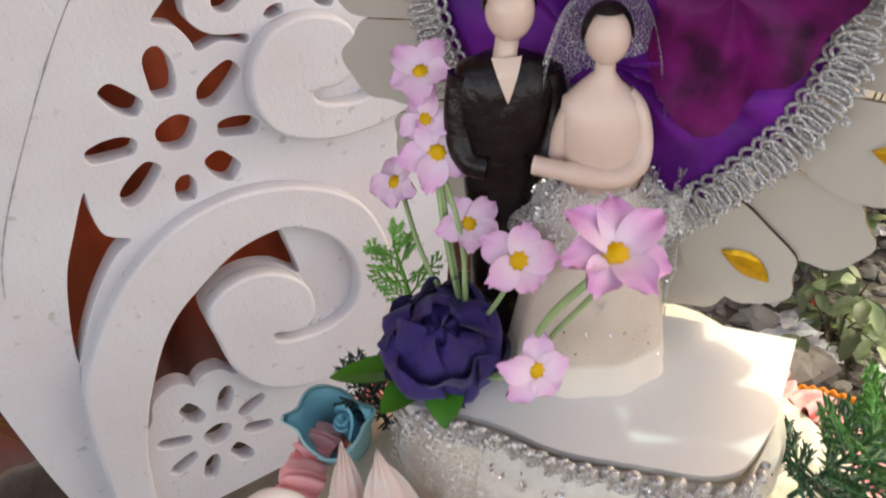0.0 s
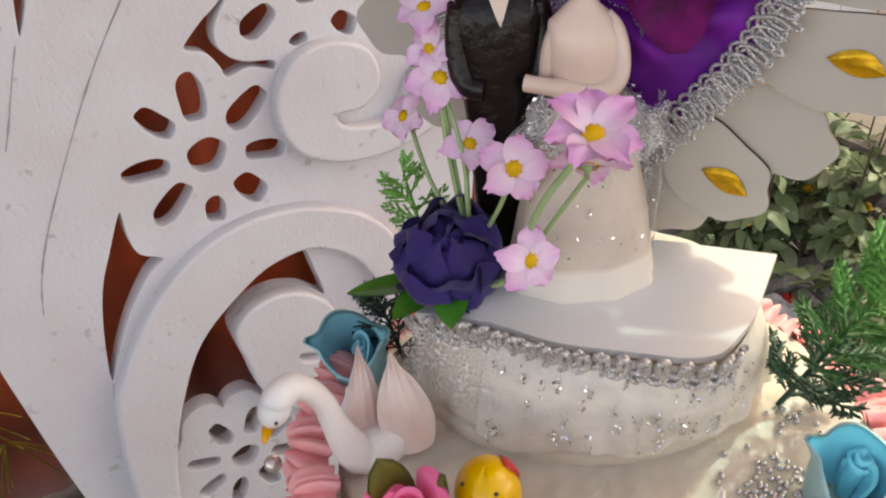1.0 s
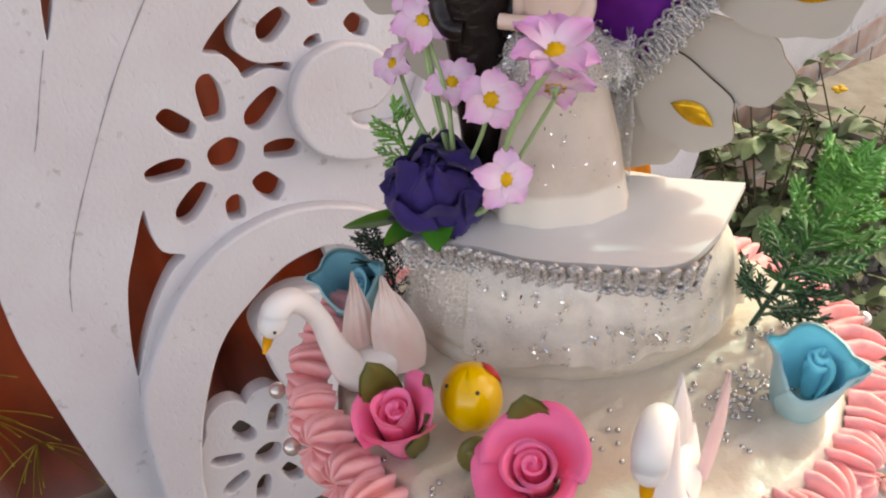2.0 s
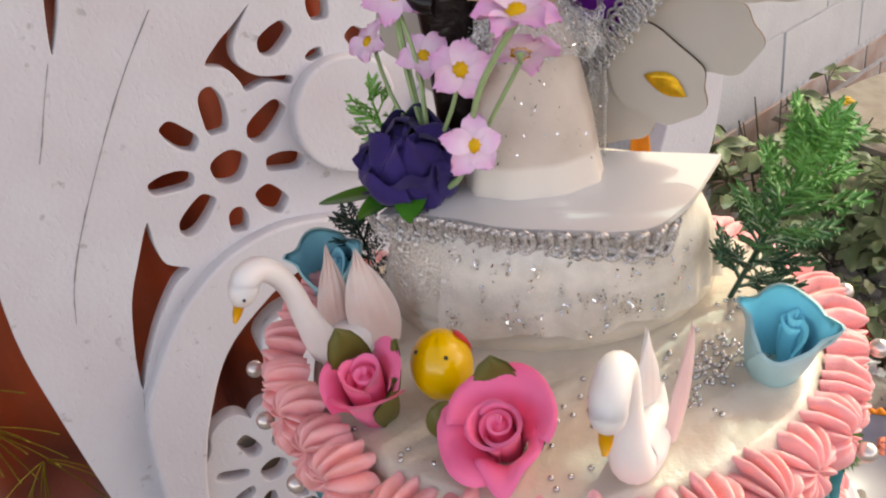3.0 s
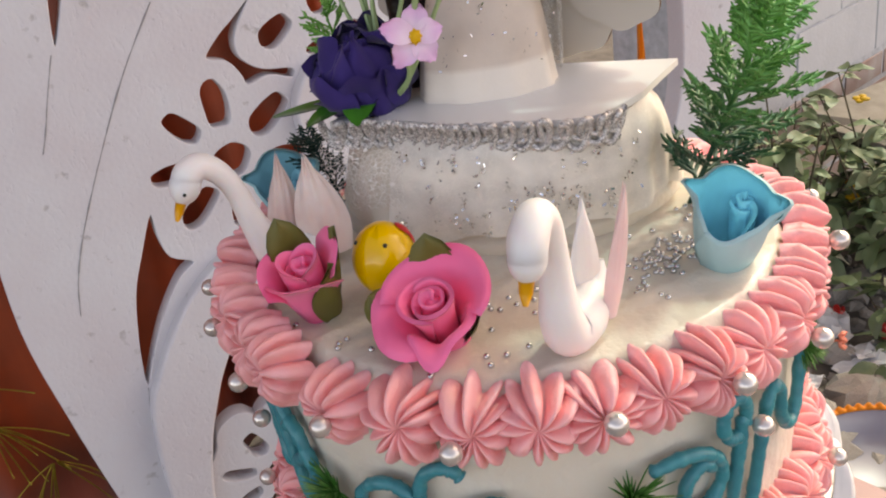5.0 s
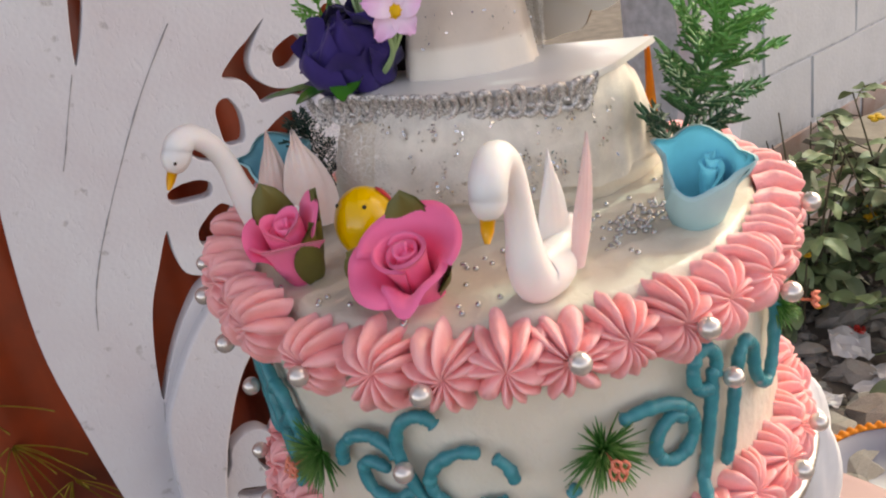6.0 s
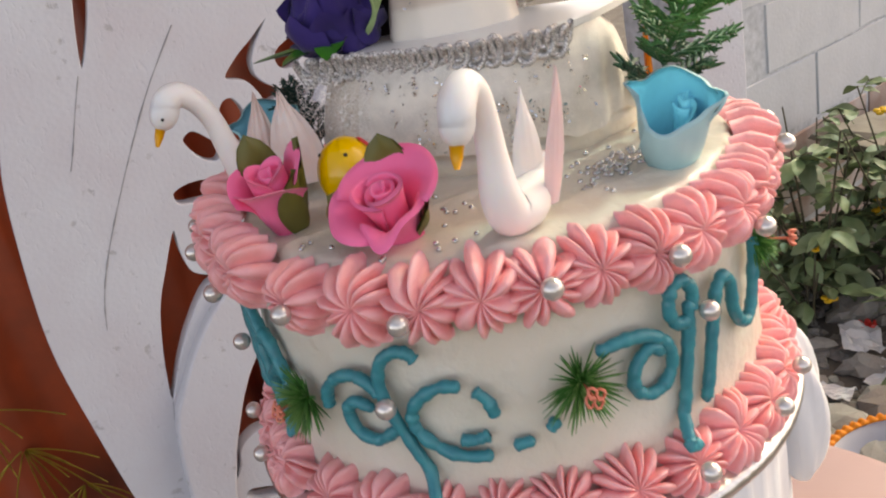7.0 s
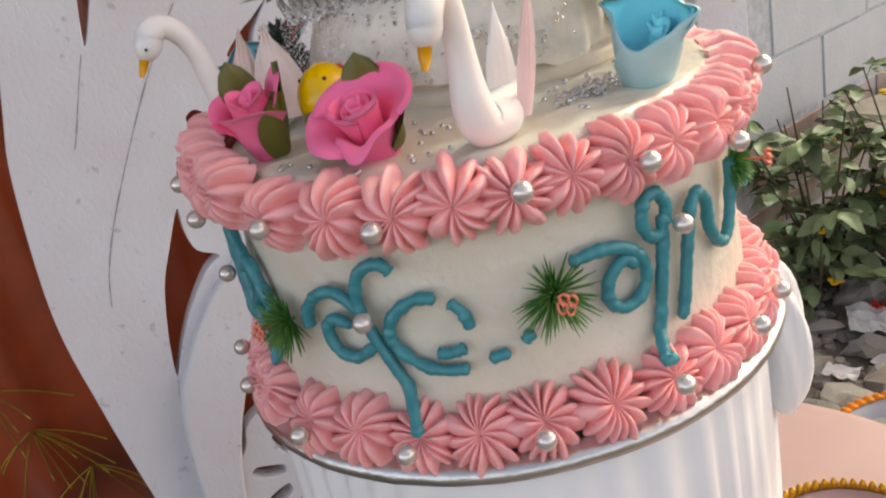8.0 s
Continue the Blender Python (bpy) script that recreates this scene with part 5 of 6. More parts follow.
# ---- the couple ----
def make_bride():
    b = Build()
    rings = []
    for z, rx, ry, x, y in ((0.0, 0.0315, 0.0215, -0.003, 0.032), (0.012, 0.0300, 0.0205, -0.003, 0.033), (0.030, 0.0270, 0.0185, -0.002, 0.035), (0.050, 0.0225, 0.016, -0.001, 0.038), (0.066, 0.0180, 0.014, 0.000, 0.041), (0.076, 0.0135, 0.011, 0.001, 0.043)):
        rings.append((x, y, z, rx, ry))
    n, pts = 60, []
    for j, (x, y, z, rx, ry) in enumerate(rings):
        for k in range(n):
            a = 2 * math.pi * k / n
            q = 1 + 0.03 * (1 - j / 6) * math.sin(9 * a + j * 0.2)
            pts.append((x + rx * q * math.cos(a), y + ry * q * math.sin(a), z))
    b.grid(pts, len(rings), n, True, 0)
    b.loft([(0.001, 0.043, 0.074, 0.0130, 0.0105), (0.001, 0.044, 0.082, 0.0132, 0.0094), (0.001, 0.045, 0.092, 0.0150, 0.0098), (0.000, 0.0455, 0.101, 0.0148, 0.0094), (-0.001, 0.046, 0.108, 0.0130, 0.0078),
            (-0.001, 0.0465, 0.113, 0.0070, 0.0058), (0, 0.0465, 0.117, 0.0034, 0.0034), (0, 0.0465, 0.122, 0.0033, 0.0034)], 24, 1)
    b.ball((0.000, 0.0460, 0.1290), (0.0074, 0.0078, 0.0092), 20, 14, 1)
    # hair, swept up
    pts = []
    for j in range(9):
        be = 1.75 * j / 8
        for k in range(24):
            a = 2 * math.pi * k / 24
            back = 1.0 if math.sin(a) > -0.35 else 0.42
            e = be * back
            pts.append((0.0086 * math.sin(e) * math.cos(a), 0.0478 + 0.0090 * math.sin(e) * math.sin(a), 0.1298 + 0.0104 * math.cos(e)))
    b.grid(pts, 9, 24, True, 2)
    b.tube(smooth_line([(0.0070, 0.046, 0.108), (0.0112, 0.0440, 0.103), (0.0132, 0.0415, 0.093), (0.0110, 0.0375, 0.085), (0.002, 0.0355, 0.082), (-0.012, 0.037, 0.0845), (-0.024, 0.041, 0.086)], 6), [0.0040] * 31 + [0.0034] * 6, 12, 1)
    b.tube(smooth_line([(-0.007, 0.046, 0.107), (-0.0108, 0.0455, 0.103), (-0.0132, 0.046, 0.095), (-0.014, 0.047, 0.086)], 5), 0.0040, 12, 1)
    # veil
    rows, cols, pts, uv = 14, 30, [], []
    o = len(b.v)
    for j in range(rows):
        s = j / (rows - 1)
        for k in range(cols):
            a = radians(-15 + 210 * k / (cols - 1))
            r = 0.0095 + 0.013 * s**0.7
            w = 0.0012 * math.sin(k * 1.3) * s
            pts.append(((r + w) * math.cos(a) * 1.05, 0.050 + (r + w) * 0.7 * math.sin(a) + 0.004 * s, 0.1405 - 0.046 * s**1.3))
            uv.append((k * 0.0018, s * 0.05))
    b.grid(pts, rows, cols, False, 3, uv)
    thing("bride_figurine", b.mesh("bride_figurine", [DRESS, SKIN, SUIT, VEIL], True, True), pose(0, 0, PLATE_Z), "bride figurine in a wide ivory skirt and net veil", "figurine")


def make_groom():
    b = Build()
    b.loft([(-0.034, 0.058, 0.0, 0.0135, 0.009), (-0.034, 0.058, 0.030, 0.0120, 0.0085), (-0.034, 0.058, 0.060, 0.0130, 0.009), (-0.033, 0.058, 0.078, 0.0155, 0.010), (-0.032, 0.058, 0.096, 0.0185, 0.0105),
            (-0.032, 0.058, 0.108, 0.0195, 0.0100), (-0.032, 0.0585, 0.117, 0.0165, 0.0085), (-0.032, 0.0595, 0.1195, 0.0080, 0.0055)], 26, 0)
    b.loft([(-0.032, 0.058, 0.112, 0.0062, 0.0072), (-0.032, 0.0575, 0.120, 0.0042, 0.0046), (-0.031, 0.057, 0.128, 0.0040, 0.0042)], 16, 1)
    b.ball((-0.0305, 0.0560, 0.1360), (0.0082, 0.0086, 0.0102), 20, 14, 1)
    # open collar
    rows, cols, pts = 9, 9, []
    for j in range(rows):
        v = j / (rows - 1)
        z = 0.1215 - 0.0150 * v
        rx = np.interp(z, [0.096, 0.108, 0.117, 0.1225], [0.0185, 0.0195, 0.0165, 0.0075])
        ry = np.interp(z, [0.096, 0.108, 0.117, 0.1225], [0.0105, 0.0100, 0.0085, 0.0055])
        for k in range(cols):
            dx = 0.0052 * (1 - v) ** 0.9 * (k / (cols - 1) * 2 - 1)
            pts.append((-0.032 + dx, 0.0583 - ry * math.sqrt(1 - min(0.9, (dx / rx) ** 2)) - 0.0009, z))
    b.grid(pts, rows, cols, False, 1)
    pts = []
    for j in range(8):
        be = 1.6 * j / 7
        for k in range(22):
            a = 2 * math.pi * k / 22
            e = be * (1.0 if math.sin(a) > -0.3 else 0.45)
            pts.append((-0.0305 + 0.0092 * math.sin(e) * math.cos(a), 0.0575 + 0.0096 * math.sin(e) * math.sin(a), 0.1370 + 0.0110 * math.cos(e)))
    b.grid(pts, 8, 22, True, 0)
    for s in (-1, 1):
        b.tube(smooth_line([(-0.032 + s * 0.0150, 0.058, 0.114), (-0.032 + s * 0.0172, 0.056, 0.098), (-0.032 + s * 0.0150, 0.052, 0.084), (-0.032 + s * 0.007, 0.049, 0.081)], 6), [0.0050] * 19, 10, 0)
    thing("groom_figurine", b.mesh("groom_figurine", [SUIT, SKIN]), pose(0, 0, PLATE_Z), "groom figurine in a glossy black suit", "figurine")


make_bride()
make_groom()


def make_tulle_bunch():
    """Crumpled silver net at the bride's hip."""
    top = empty("tulle_bunch", pose(0.022, 0.052, PLATE_Z), "crumpled silver net behind the bride figurine", "net trim")
    for q, (x, y, z, w, h) in enumerate(((0.0, 0.0, 0.0, 0.030, 0.066), (-0.004, 0.006, 0.028, 0.040, 0.045), (-0.012, -0.014, 0.052, 0.048, 0.022))):
        rows, cols, pts, uv = 14, 26, [], []
        for j in range(rows):
            s = j / (rows - 1)
            for k in range(cols):
                u = k / (cols - 1) - 0.5
                pts.append((x + w * u * (0.75 + 0.25 * s), y + 0.004 * math.sin(u * 26 + q) + 0.006 * noise.noise((u * 6, s * 4, q)), z + h * s + 0.004 * noise.noise((u * 9, s * 3, q + 5))))
                uv.append((w * u, h * s))
        b = Build()
        b.grid(pts, rows, cols, False, 0, uv)
        part("net_fold", b.mesh("net_fold", TULLE_GREY, True, True), top)
    rows, cols, pts, uv = 9, 90, [], []
    for j in range(rows):
        s = j / (rows - 1)
        for k in range(cols):
            a = 2 * math.pi * k / cols
            r = 0.015 + 0.012 * s + 0.0035 * math.sin(13 * a + 2 * math.sin(5 * a)) * s + 0.003 * noise.noise((3 * math.cos(a), 3 * math.sin(a), s * 3))
            pts.append((-0.022 + r * 1.1 * math.cos(a), -0.010 + r * 0.8 * math.sin(a), 0.080 - 0.022 * s + 0.004 * noise.noise((4 * math.cos(a), 4 * math.sin(a), 7 + s * 2))))
            uv.append((a * 0.02, s * 0.02))
    b = Build()
    b.grid(pts, rows, cols, True, 0, uv)
    part("net_fold", b.mesh("net_fold", TULLE_GREY, True, True), top)
    rnd = random.Random(18)
    f = Build()
    for q in range(420):
        a, s = rnd.uniform(0, 2 * math.pi), rnd.random()
        if q < 270:
            p = np.array((-0.022 + (0.017 + 0.012 * s) * 1.1 * math.cos(a), -0.010 + (0.017 + 0.012 * s) * 0.8 * math.sin(a), 0.081 - 0.022 * s))
        elif q < 340:
            p = np.array((rnd.uniform(-0.012, 0.014), rnd.uniform(-0.007, 0.002), rnd.uniform(0.004, 0.06)))
        else:
            a, s = rnd.uniform(-2.6, -0.4), rnd.random()
            p = np.array((-0.025 + (0.032 - 0.012 * s) * math.cos(a), -0.019 + 0.006 * s + (0.0222 - 0.0075 * s) * math.sin(a), 0.012 + 0.050 * s))
        d1 = np.array([rnd.gauss(0, 1) for _ in range(3)])
        d2 = np.cross(d1, [rnd.gauss(0, 1) for _ in range(3)])
        d1, d2 = d1 / np.linalg.norm(d1) * rnd.uniform(0.0004, 0.0009), d2 / np.linalg.norm(d2) * 0.00035
        o = len(f.v)
        f.v += [tuple(p - d1 - d2), tuple(p + d1 - d2), tuple(p + d1 + d2), tuple(p - d1 + d2)]
        f.uv += [(0, 0)] * 4
        f.f.append((o, o + 1, o + 2, o + 3))
        f.i.append(0)
    tagged(part("glitter", f.mesh("glitter", GLITTER, False), top, "silver glitter flecks"), kind="stuff")


make_tulle_bunch()


# ---- artificial flowers ----
def flower_parts(parent, m, size, seed, count=5):
    rnd = random.Random(seed)
    fl = part("flower", bpy.data.meshes.new("calyx"), parent, "", m)
    c = Build()
    c.tube([(0, 0, -0.004), (0, 0, -0.001), (0, 0, 0.0005)], [0.0008, 0.0012, 0.0020], 8)
    fl.data = c.mesh("calyx", STEM)
    for k in range(count):
        b = Build()
        rows, cols, pts = 9, 7, []
        ln, w = size * rnd.uniform(0.92, 1.16), size * (0.43 if count < 6 else 0.34)
        for j in range(rows):
            s = j / (rows - 1)
            ww = w * (0.22 + 0.78 * math.sin(math.pi * (0.06 + 0.74 * s)) ** 0.9) * (1 if s < 0.99 else 0.75)
            for q in range(cols):
                u = q / (cols - 1) * 2 - 1
                wave = 0.07 * ln * s * s * math.sin(u * 5.5 + seed + k)
                pts.append((ln * s * (1 - 0.16 * u * u * s - 0.05 * s * math.cos(u * 9 + seed)), ww * u, 0.12 * ln * s + 0.16 * ln * u * u * s - 0.30 * ln * s**2.5 + wave))
        b.grid(pts, rows, cols)
        part("petal", b.mesh("petal", PETAL), fl, "", pose(0, 0, 0.0003 * k, rnd.uniform(-8, 8), rnd.uniform(-22, 4), k * 360 / count + rnd.uniform(-8, 8)))
    e = Build()
    pts = []
    for j in range(7):
        s = j / 6
        for k in range(16):
            a = 2 * math.pi * k / 16
            r = size * 0.26 * math.sin(0.5 * math.pi * s) * (1 + 0.14 * math.cos(8 * a))
            pts.append((r * math.cos(a), r * math.sin(a), size * 0.22 * math.cos(0.5 * math.pi * s) + 0.0004))
    e.grid(pts, 7, 16, True)
    part("flower_eye", e.mesh("flower_eye", PETAL_EYE), fl, "yellow flower eye")


def facing(p, to, roll=0.0):
    """A pose at p whose local z looks along to."""
    q = Vector(to).to_track_quat("Z", "Y").to_matrix().to_4x4()
    return Matrix.Translation(p) @ q @ pose(0, 0, 0, 0, 0, roll)


def make_spray():
    base = Vector((-0.052, 0.030, PLATE_Z))
    top = empty("flower_spray", Matrix.Translation(base), "spray of lilac-white cloth flowers on pale green stems", "artificial flowers")
    blooms = [((-0.0610, 0.068, 1.080), (-0.2, -0.5, 0.9), 0.0125, 5), ((-0.0570, 0.053, 1.056), (0.1, -0.8, 0.5), 0.0135, 5), ((-0.0740, 0.073, 1.032), (-0.5, -0.5, 0.6), 0.0115, 5), ((-0.0470, 0.045, 1.030), (0.2, -0.7, 0.5), 0.0120, 5),
              ((-0.0310, 0.024, 1.028), (0.1, -0.9, 0.5), 0.0145, 5), ((-0.0070, -0.016, 1.058), (0.05, -0.36, 0.93), 0.0175, 7), ((-0.0285, -0.008, 1.006), (0.15, -0.95, 0.35), 0.0125, 5), ((-0.0060, 0.000, 1.038), (0.1, 0.6, 0.5), 0.0150, 5),
              ((-0.0600, 0.060, 1.066), (-0.4, -0.6, 0.4), 0.0110, 5)]
    for k, (p, d, s, n) in enumerate(blooms):
        p = Vector(p)
        flower_parts(top, Matrix.Translation(-base) @ facing(p, d, 37 * k), s, 40 + k, n)
        b = Build()
        start = Vector((-0.050, 0.033, PLATE_Z + 0.012)) if k not in (5, 6, 7) else Vector((-0.036, 0.010, PLATE_Z + 0.015))
        mid = start.lerp(p, 0.5) + Vector((0.004 * math.sin(k * 2), -0.003, 0.006))
        end = p - Vector(d).normalized() * 0.003
        line = smooth_line([tuple(v - base) for v in (Vector((-0.052, 0.031, PLATE_Z)), start, mid, end)], 7)
        b.tube(line, [0.0010] * len(line) if k != 5 else list(np.linspace(0.0010, 0.0015, len(line))), 8)
        part("stem", b.mesh("stem", STEM), top)
    return top


make_spray()


def ruffle(b, r, a0, e0, width, height, seed, lift):
    """A cloth petal that hugs a ball of radius r round the direction (a0, e0), its rim wavy and lifted."""
    rows, cols = 10, 13
    for side in (0, 1):
        pts = []
        for j in range(rows):
            s = j / (rows - 1)
            for k in range(cols):
                u = k / (cols - 1) * 2 - 1
                e = e0 + height * (s - 0.4) * (1 - 0.30 * u**4) + 0.08 * math.sin(6 * u + seed) * s
                a = a0 + width * u * (0.72 + 0.28 * math.sin(math.pi * (0.15 + 0.6 * s)))
                q = r * (0.86 + lift * s**2.2 + 0.15 * math.sin(3.6 * u + seed) * s**1.6 + 0.26 * noise.noise((u * 1.5, s * 1.8, seed))) - 0.0006 * side
                pts.append((q * math.cos(e) * math.cos(a), q * math.cos(e) * math.sin(a), q * math.sin(e)))
        b.grid(pts, rows, cols)


def make_purple_rose():
    top = empty("cloth_rose", Matrix.Translation((-0.0590, 0.031, PLATE_Z + 0.013)) @ pose(0, 0, 0, 30, 0, 0), "deep purple cloth rose with green plastic leaves", "artificial flower")
    rnd = random.Random(4)
    b = Build()
    b.ball((0, 0, 0), 0.0165, 16, 10)
    part("rose_heart", b.mesh("rose_heart", PURPLE), top)
    for ring, (count, e0, r, width, height, lift) in enumerate(((3, 1.10, 0.0235, 1.2, 1.0, 0.16), (4, 0.62, 0.0255, 0.95, 1.05, 0.15), (5, 0.15, 0.0258, 0.90, 1.0, 0.12), (5, -0.35, 0.0245, 0.85, 0.9, 0.10))):
        for k in range(count):
            b = Build()
            ruffle(b, r * rnd.uniform(0.94, 1.06), ring * 0.6 + k * 2 * math.pi / count + rnd.uniform(-0.15, 0.15), e0 + rnd.uniform(-0.1, 0.1), width, height, rnd.uniform(0, 9), lift * rnd.uniform(0.6, 1.3))
            part("petal", b.mesh("petal", PURPLE), top)
    for a, ln, drop, w, base in ((184, 0.040, -0.001, 0.0075, -0.010), (222, 0.028, -0.003, 0.0075, -0.009), (268, 0.026, -0.0055, 0.0080, -0.0065)):
        b = Build()
        rows, cols, pts = 12, 7, []
        for side in (0, 1):
            for j in range(rows):
                s = j / (rows - 1)
                ww = w * math.sin(math.pi * (0.05 + 0.95 * s)) ** 0.75 * (1 if s < 1 else 0)
                for q in range(cols):
                    u = q / (cols - 1) * 2 - 1
                    pts.append((0.006 + ln * s, ww * u, base + drop * s * s * s + 0.003 * abs(u) * (1 - s) - 0.0006 * side))
        b.grid(pts[: rows * cols], rows, cols)
        b.grid(pts[rows * cols:], rows, cols)
        part("leaf", b.mesh("leaf", LEAF), top, "glossy green leaf", pose(0, 0, 0, -30, 0, 0) @ pose(0, 0, 0, 0, 0, a))


make_purple_rose()


def make_fern(m, height, spread, seed, material, label, steps=15, sub=7):
    rnd = random.Random(seed)
    fat = min(1.0, spread / 0.030) ** 1.3
    top = empty("fern_sprig", m, label, "artificial fern", "fern sprigs")
    s = Build()
    s.tube([(0, 0, 0), (0.001, 0, height * 0.5), (0.002, 0, height * 0.96)], [0.0013, 0.0010, 0.0004], 6)
    part("stem", s.mesh("stem", material), top)
    for k in range(steps):
        b = Build()
        t = 0.10 + 0.86 * k / (steps - 1)
        ln = spread * (math.sin(math.pi * (0.16 + 0.74 * t)) ** 0.7) * rnd.uniform(0.75, 1.1)
        a = k * 2.4 + rnd.uniform(-0.5, 0.5)
        rise = 0.35 + 0.85 * t
        d = np.array((math.cos(a), math.sin(a) * 0.75, rise))
        d /= np.linalg.norm(d)
        o = np.array((0.001, 0, height * t * 0.92))
        side = np.cross(d, (0, 0, 1.0))
        side /= np.linalg.norm(side)
        up = np.cross(side, d)
        tipp = o + d * ln
        b.tube([o, o + d * ln * 0.5, tipp], [0.0010 * fat, 0.0009 * fat, 0.0004 * fat], 5)
        for q in range(sub):
            f = 0.22 + 0.76 * q / (sub - 1)
            for sg in (-1, 1):
                l2 = ln * 0.36 * (1.15 - f) + 0.0035
                d2 = d * 0.75 + side * sg * 0.75 + up * rnd.uniform(-0.35, 0.35)
                d2 /= np.linalg.norm(d2)
                p = o + d * ln * f
                b.tube([p, p + d2 * l2 * 0.6, p + d2 * l2], [0.0008 * fat, 0.0011 * fat, 0.0004 * fat], 4)
                for e in (0.45, 0.75):
                    for s3 in (-1, 1):
                        d3 = d2 * 0.8 + np.cross(d2, up) * s3 * 0.7
                        pp = p + d2 * l2 * e
                        b.tube([pp, pp + d3 * 0.0038 * fat], [0.0009 * fat, 0.0003 * fat], 4)
        part("frond", b.mesh("frond", material), top)
    return top


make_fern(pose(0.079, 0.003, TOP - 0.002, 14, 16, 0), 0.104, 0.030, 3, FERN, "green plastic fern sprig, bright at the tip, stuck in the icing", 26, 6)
make_fern(pose(-0.086, 0.052, TOP - 0.002, 4, -14, 0), 0.044, 0.020, 6, FERN_DARK, "dark green plastic fern sprig stuck in the icing", 13, 5)
make_fern(pose(-0.070, 0.062, PLATE_Z, 0, -12, 0), 0.044, 0.018, 9, FERN_LIGHT, "light green plastic sprig behind the cloth rose", 12, 5)


# ---- lower table things ----
def make_frill_plate(m, radius, label, crepe, inside, deep):
    top = empty("frilled_tray", m, label, "tray", "trays")
    b = Build()
    revolve(b, [(0.0, 0.004), (radius * 0.72, 0.004), (radius * 0.80, deep * 0.4), (radius * 0.93, deep), (radius * 0.945, deep), (radius * 0.82, 0.0), (0.0, 0.0)], 72)
    part("plate", b.mesh("plate", inside), top, "smooth pale plate")
    f = Build()
    pts, n = [], 360
    for j, (r, z) in enumerate(((0.93, deep + 0.001), (0.96, deep + 0.006), (1.0, deep + 0.004), (1.04, deep - 0.012), (1.05, deep - 0.035))):
        for k in range(n):
            a = 2 * math.pi * k / n
            w = 0.012 * math.sin(60 * a) * j / 4
            pts.append((radius * (r + w) * math.cos(a), radius * (r + w) * math.sin(a), z + 0.003 * math.sin(60 * a + 1) * (j > 0)))
    f.grid(pts, 5, n, True)
    fr = part("crepe_frill", f.mesh("crepe_frill", crepe), top, "pleated frill")
    solid(fr, 0.0012)


make_frill_plate(pose(0.487, 0.590, 0.130), 0.150, "round tray edged with pleated orange crepe paper", ORANGE_PAPER, PLASTIC_GREY, 0.045)
make_frill_plate(pose(0.198, 0.072, TABLE_Z), 0.064, "small dish with a gold pleated edge on the table", GOLD_TRIM, PINK_CLOTH, 0.015)


def make_orange_flag():
    b = Build()
    rows, cols, pts = 12, 6, []
    for side in (0, 1):
        for j in range(rows):
            s = j / (rows - 1)
            for k in range(cols):
                u = k / (cols - 1) - 0.5
                pts.append((0.066 * u * (1 - 0.94 * s) + 0.006 * s, 0.006 * math.sin(u * 9 + 3 * s) + 0.0015 * side, 0.36 * s))
    b.grid(pts[: rows * cols], rows, cols)
    b.grid(pts[rows * cols:], rows, cols)
    thing("orange_pennant", b.mesh("orange_pennant", ORANGE_PAPER), pose(0.180, 0.78, 0.46, 0, 0, 20), "narrow orange cloth pennant standing behind the table", "pennant")
    s = Build()
    s.tube([(0, 0, 0), (0, 0, 0.37)], 0.004, 8)
    thing("pennant_stick", s.mesh("pennant_stick", WOOD), pose(0.180, 0.786, GROUND_Z - 0.01, 0, 0, 0), "thin wooden stick holding the pennant", "stick")


make_orange_flag()


# ---- garden ----
def leaf_mesh(name, ln, w, bend, material, fold=0.25):
    b = Build()
    rows, cols, pts = 8, 5, []
    for j in range(rows):
        s = j / (rows - 1)
        ww = w * math.sin(math.pi * (0.04 + 0.94 * s)) ** 0.8
        for k in range(cols):
            u = k / (cols - 1) * 2 - 1
            pts.append((ln * s, ww * u, fold * ww * abs(u) - bend * s * s + 0.0015 * math.sin(9 * s + u * 3)))
    b.grid(pts, rows, cols)
    return b.mesh(name, material)


BUSH_LEAVES = [leaf_mesh("leaf", 0.050, 0.0125, 0.012, BUSH_LEAF), leaf_mesh("leaf", 0.042, 0.0115, 0.008, BUSH_LEAF), leaf_mesh("leaf", 0.058, 0.0140, 0.020, BUSH_LEAF)]


